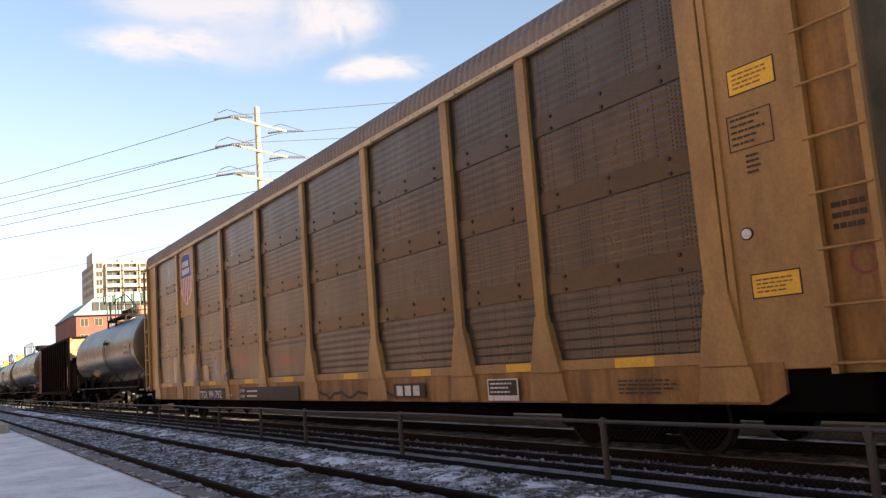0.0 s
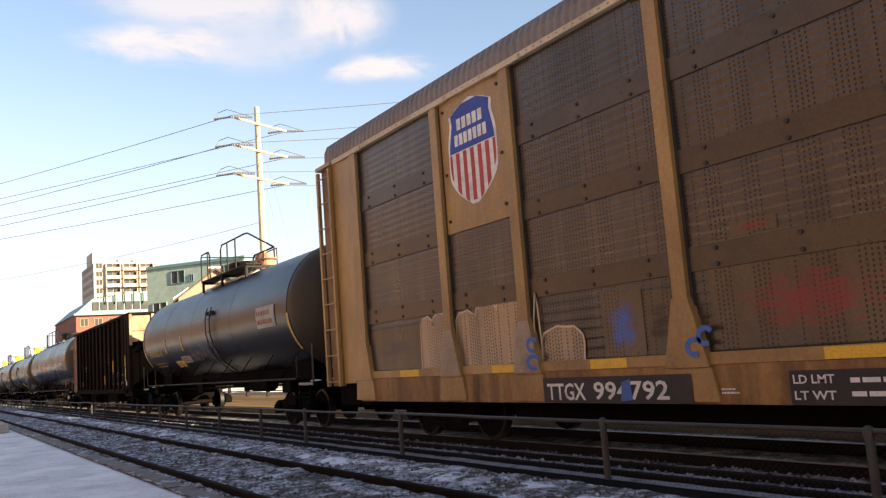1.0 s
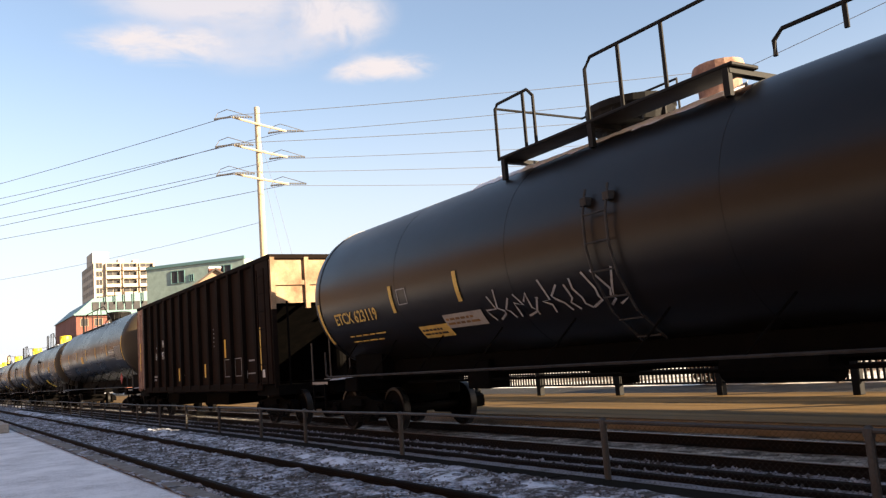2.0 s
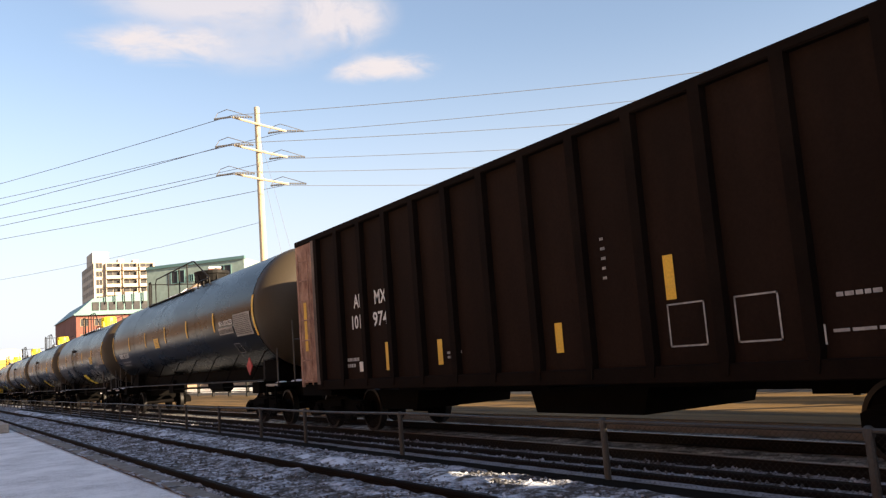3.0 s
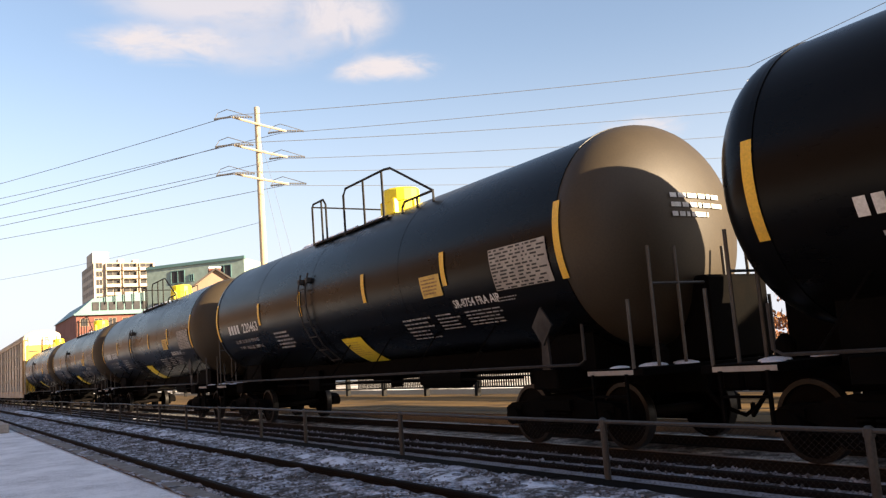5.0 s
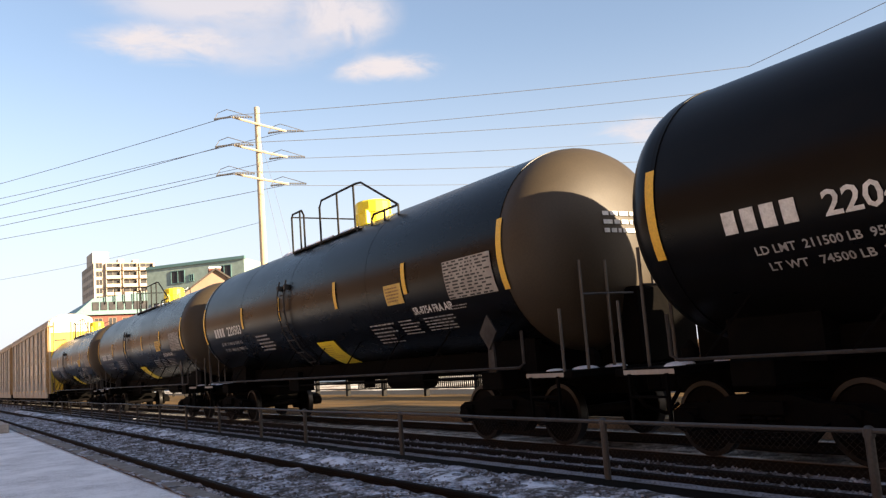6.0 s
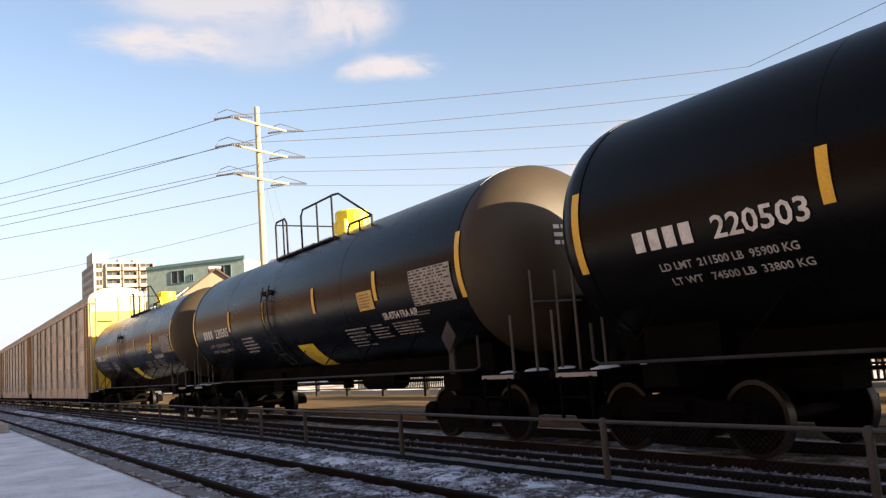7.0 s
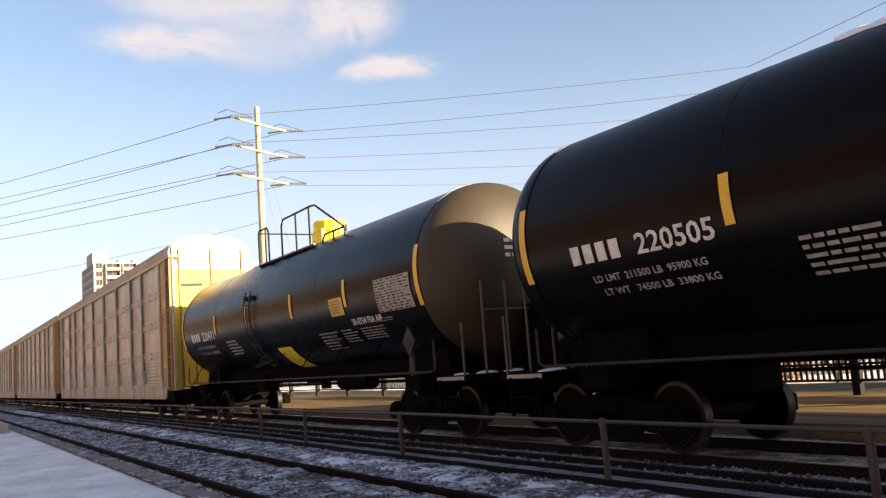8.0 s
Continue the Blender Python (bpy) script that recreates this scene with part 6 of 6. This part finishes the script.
for k in range(8):
    z = 27 + k * 4.0
    for y0 in (66.8, 74.0, 81.2):
        box(bm := bmesh.new(), -365, -363.0, y0, y0 + 6.3, z, z + 0.35)
        box(bm, -363.3, -363.0, y0, y0 + 6.3, z + 0.35, z + 1.5)
        for yy in (y0, y0 + 6.0):
            box(bm, -365, -363.3, yy, yy + 0.3, z + 0.35, z + 3.6)
        part("balcony", bm, "tower", tower)
windows(tower, (-365, 62.0, 0), (0, 1, 0), 3, 8, 5.4, 2.4, 7.2, 4.0, 5.3, 28.2)
windows(tower, (-365, 62.0, 0), (0, 1, 0), 1, 8, 2.6, 2.6, 4.0, 4.0, 0.9, 28.2)
windows(tower, (-396, 62.0, 0), (1, 0, 0), 7, 8, 2.4, 2.2, 4.3, 4.0, 1.4, 28.3)

office = thing("green_office_building", "green-clad flat-roofed building with few windows", "building")
u = Vector((15, 11.7, 0)).normalized()
back = Vector((-u.y, u.x, 0)) * 16
a, b = Vector((-123, 30, 0)), Vector((-108, 41.7, 0))
bm = bmesh.new()
low = [bm.verts.new(p) for p in (a, b, b + back, a + back)]
top = [bm.verts.new(v.co + Vector((0, 0, 20.6))) for v in low]
bm.faces.new(low[::-1])
bm.faces.new(top)
for i in range(4):
    bm.faces.new((low[i], low[(i + 1) % 4], top[(i + 1) % 4], top[i]))
part("wall", bm, "green", office)
box(bm := bmesh.new(), 0, 19.2, -0.2, 0.3, 20.5, 21.0)
cop = part("coping", bm, "teal", office)
cop.matrix_local = Matrix.Translation(a) @ Matrix.Rotation(math.atan2(u.y, u.x), 4, "Z")
windows(office, a, u, 2, 1, 2.5, 2.0, 9.0, 4, 5.0, 17.7, "teal")
windows(office, a, u, 1, 1, 0.7, 1.0, 4, 4, 8.55, 17.8, "teal")
windows(office, a, u, 3, 1, 2.6, 2.0, 5.5, 4, 1.2, 12.6, "green")

mill = thing("brick_building", "low red-brick building with teal sheet roof", "building")
box(bm := bmesh.new(), -235, -200, 30, 47, 0, 19.6)
part("wall", bm, "brick", mill)
loft(bm := bmesh.new(), [(29.6, 19.6), (47.5, 19.6), (47.5, 24.8), (45.7, 25.0), (33.7, 23.5)], -235.5, -199.5)
part("roof", bm, "teal", mill)
box(bm := bmesh.new(), -199.5, -199.1, 29.4, 47.6, 19.3, 19.8)
part("gutter", bm, "teal", mill)
for k in range(7):
    box(bm := bmesh.new(), -199.45, -199.3, 33.6 + k * 1.9, 35.1 + k * 1.9, 20.5, 22.6)
    part("pane", bm, "glass", mill)
windows(mill, (-200, 30, 0), (0, 1, 0), 5, 3, 1.6, 1.8, 3.2, 4.0, 1.0, 8.6, "house")
for k in range(5):
    pipe(bm := bmesh.new(), [(-199, 36.5 + k * 2.2, 22.0), (-199, 36.5 + k * 2.2, 26.2)], 0.14, 6)
    part("roof_post", bm, "iron", mill)
pipe(bm := bmesh.new(), [(-199, 36, 25.9), (-199, 46, 26.2)], 0.14, 6)
part("roof_rail", bm, "iron", mill)

house = thing("gabled_house", "tan gabled house with dark roof, snow on its eaves and ridge", "house", at=(-85.5, 29.3, 0))
house.rotation_euler = (0, 0, radians(-14))
box(bm := bmesh.new(), -11.5, 0, -4.3, 4.3, 0, 11.6)
part("wall", bm, "house", house)
prism_y = [(-4.3, 11.6), (4.3, 11.6), (0, 15.0)]
loft(bm := bmesh.new(), prism_y, -11.5, 0)
part("gable", bm, "house", house)
for s in (-1, 1):
    loft(bm := bmesh.new(), [(s * 4.9, 11.12), (0, 15.0), (0, 15.25), (s * 4.9, 11.37)], -12, 0.45)
    part("roof", bm, "tie", house, "dark shingled roof slope")
    loft(bm := bmesh.new(), [(s * 4.9, 11.38), (s * 3.2, 12.73), (s * 3.2, 12.85), (s * 4.9, 11.62)], -12, 0.40)
    part("eaves_snow", bm, "snowroof", house, "snow lying on the lower roof")
box(bm := bmesh.new(), -1.6, -0.4, -0.75, 0.65, 14.4, 15.25, 0.03)
part("chimney", bm, "brick", house)
box(bm := bmesh.new(), -1.65, -0.35, -0.8, 0.7, 15.25, 15.5, 0.06)
part("chimney_snow", bm, "snowroof", house, "cap of snow on the chimney")
windows(house, (0, -4.3, 0), (0, 1, 0), 2, 1, 1.1, 1.5, 3.4, 3, 1.8, 8.6)

# unseen sunlit block behind the platform, added for warm bounce and tank reflections
box(bm := bmesh.new(), -330, 70, -46, -30, 0, 24)
tagged(part("wall_behind", bm, "masonry"), "unseen brown masonry block behind the platform, added for bounce", "building", kind="structure")

# low line of distant roofs at the end of the tracks
rnd = random.Random(77)
for k in range(9):
    x0 = -420 - 60 * k
    h = rnd.uniform(7, 13)
    t = thing("distant_building", "hazy low building far down the line", "building", "far roofs")
    box(bm := bmesh.new(), x0 - 50, x0, 18 + rnd.uniform(0, 8), 60, 0, h)
    part("wall", bm, "tower", t)
    box(bm := bmesh.new(), x0 - 50.4, x0 + 0.4, 17.5, 60.4, h, h + 0.5)
    part("roof", bm, "snowroof", t)
# small equipment box beside the line
box(bm := bmesh.new(), -34.5, -30.5, 1.6, 2.5, 0.05, 0.38, 0.03)
tagged(part("concrete_block", bm, "concrete"), "low snowy concrete block at the platform edge", "block")

# ---- clouds ----
CLOUDS = []
for i, (p, w, h, k, bias) in enumerate((((-2096, 690, 1262), 860, 250, 0.8, 0.75), ((-1909, 1080, 1225), 460, 320, 0.9, 0.3), ((-2171, 566, 1104), 660, 170, 1.0, 0.2), ((-1899, 1243, 1050), 500, 140, 1.0, 0.2),
                                        ((-1367, 1954, 751), 420, 140, 0.8, 0.0), ((-1584, 1823, 646), 260, 100, 0.8, 0.0), ((-2045, 830, 1120), 640, 260, 0.5, 0.4))):
    M["cloud%d" % i] = cloud_material("cloud", i + 1, k, bias)
    bm = bmesh.new()
    bmesh.ops.create_grid(bm, x_segments=1, y_segments=1, size=0.5, matrix=Matrix.Diagonal((w, h, 1, 1)))
    c = tagged(part("cloud", bm, "cloud%d" % i), "soft white drifting cloud", "cloud", "clouds", "structure")
    c.visible_shadow = False
    CLOUDS.append((c, look(p, (0, 0, 1.6)).to_quaternion(), Vector(p)))


# ---- working units to metres, stretched to fit the camera's view ----
DONE = set()


def fit_thing(ob, m, base):
    """Stretches a thing and its parts from plan units to metres, to fit the camera's view; base is the turn of its
    parent.
    """
    for kid in [ob, *ob.children]:
        if kid is ob:
            local = kid.matrix_local.copy()
            turn = base @ local.to_3x3()
            if ob.parent:
                local.translation = base.inverted() @ m @ base @ local.translation
                kid.matrix_local = local
            n = m
            if kid.name.startswith("wheelset"):
                n = Matrix.Diagonal((UP, 1, UP))
            elif kid.name.startswith("truck"):
                n = Matrix.Diagonal((ALONG, 1, UP))
            if kid.type == "MESH" and kid.data.name not in DONE:
                DONE.add(kid.data.name)
                kid.data.transform((turn.inverted() @ n @ turn).to_4x4())
        else:
            fit_thing(kid, m, turn)


def extent(ob):
    pts = [ob.matrix_world @ Vector(c) for o in (ob, *ob.children_recursive) if o.type == "MESH" for c in o.bound_box]
    return [(min(p[i] for p in pts), max(p[i] for p in pts)) for i in range(3)]


def fit_plan_to_view():
    bpy.context.view_layer.update()
    rolling = {ob.name: ob for ob, x in CARS}
    drifting = {ob.name for ob, q, p in CLOUDS}
    straight = Matrix.Diagonal((ALONG, ACROSS, UP))
    skewed = Matrix(((ALONG, SKEW, 0), (0, ACROSS, 0), (0, 0, UP)))
    for ob in [o for o in scene.objects if not o.parent and o.type in {"MESH", "EMPTY"} and o.name not in drifting]:
        if ob.name in rolling:
            wide = RACK_WIDE if ob.name.startswith(("auto_rack", "hopper")) else UP
            fit_thing(ob, Matrix.Diagonal((ALONG, wide, UP)), Matrix.Identity(3))
            continue
        (xa, xb), (ya, yb), (za, zb) = extent(ob)
        high = 21.0 if ob.name.startswith(("power_line", "utility_pole")) else 0.75 * zb
        bent = ob.name.startswith(("power_line", "green_office"))
        lean = max(0.0, high - 1.6) if zb > 3 else 0.0
        p = ob.location.copy()
        long_run = xb - xa > 100
        fit_thing(ob, skewed if bent else straight, Matrix.Identity(3))
        shift = 0.0 if long_run or bent else SKEW * (ya + yb) / 2
        ob.location = (ALONG * p.x + shift + LEAN_X * lean, ACROSS * p.y + LEAN_Y * lean, UP * p.z)


fit_plan_to_view()
# ---- what moves ----
def motions():
    times = [i for i in range(9)]
    for ob, x in CARS:
        walk(ob, [(t, pose(ALONG * (x + SPEED * t) + CAR_SHIFT, CENTRE, RAIL_Z * UP)) for t in times])
    turn = math.degrees(SPEED * ALONG / (0.457 * UP)) / FPS
    for ob, x in CARS:
        for tr in ob.children:
            if not tr.name.startswith("truck"):
                continue
            for ws in tr.children:
                rest = ws.location.copy()
                walk(ws, [(f / FPS, pose(*rest, 0, (turn * f) % 360, 0)) for f in range(8 * FPS + 1)])
    drift = Vector((math.cos(YAW), math.sin(YAW), 0)) * 36
    for ob, q, p in CLOUDS:
        p = Vector((ALONG * p.x + SKEW * p.y + LEAN_X * p.z, ACROSS * p.y + LEAN_Y * p.z, UP * p.z))
        q = look(p, EYE).to_quaternion()
        walk(ob, [(t, Matrix.Translation(p + drift * (t / 8.0)) @ q.to_matrix().to_4x4()) for t in (0, 4, 8)])


motions()
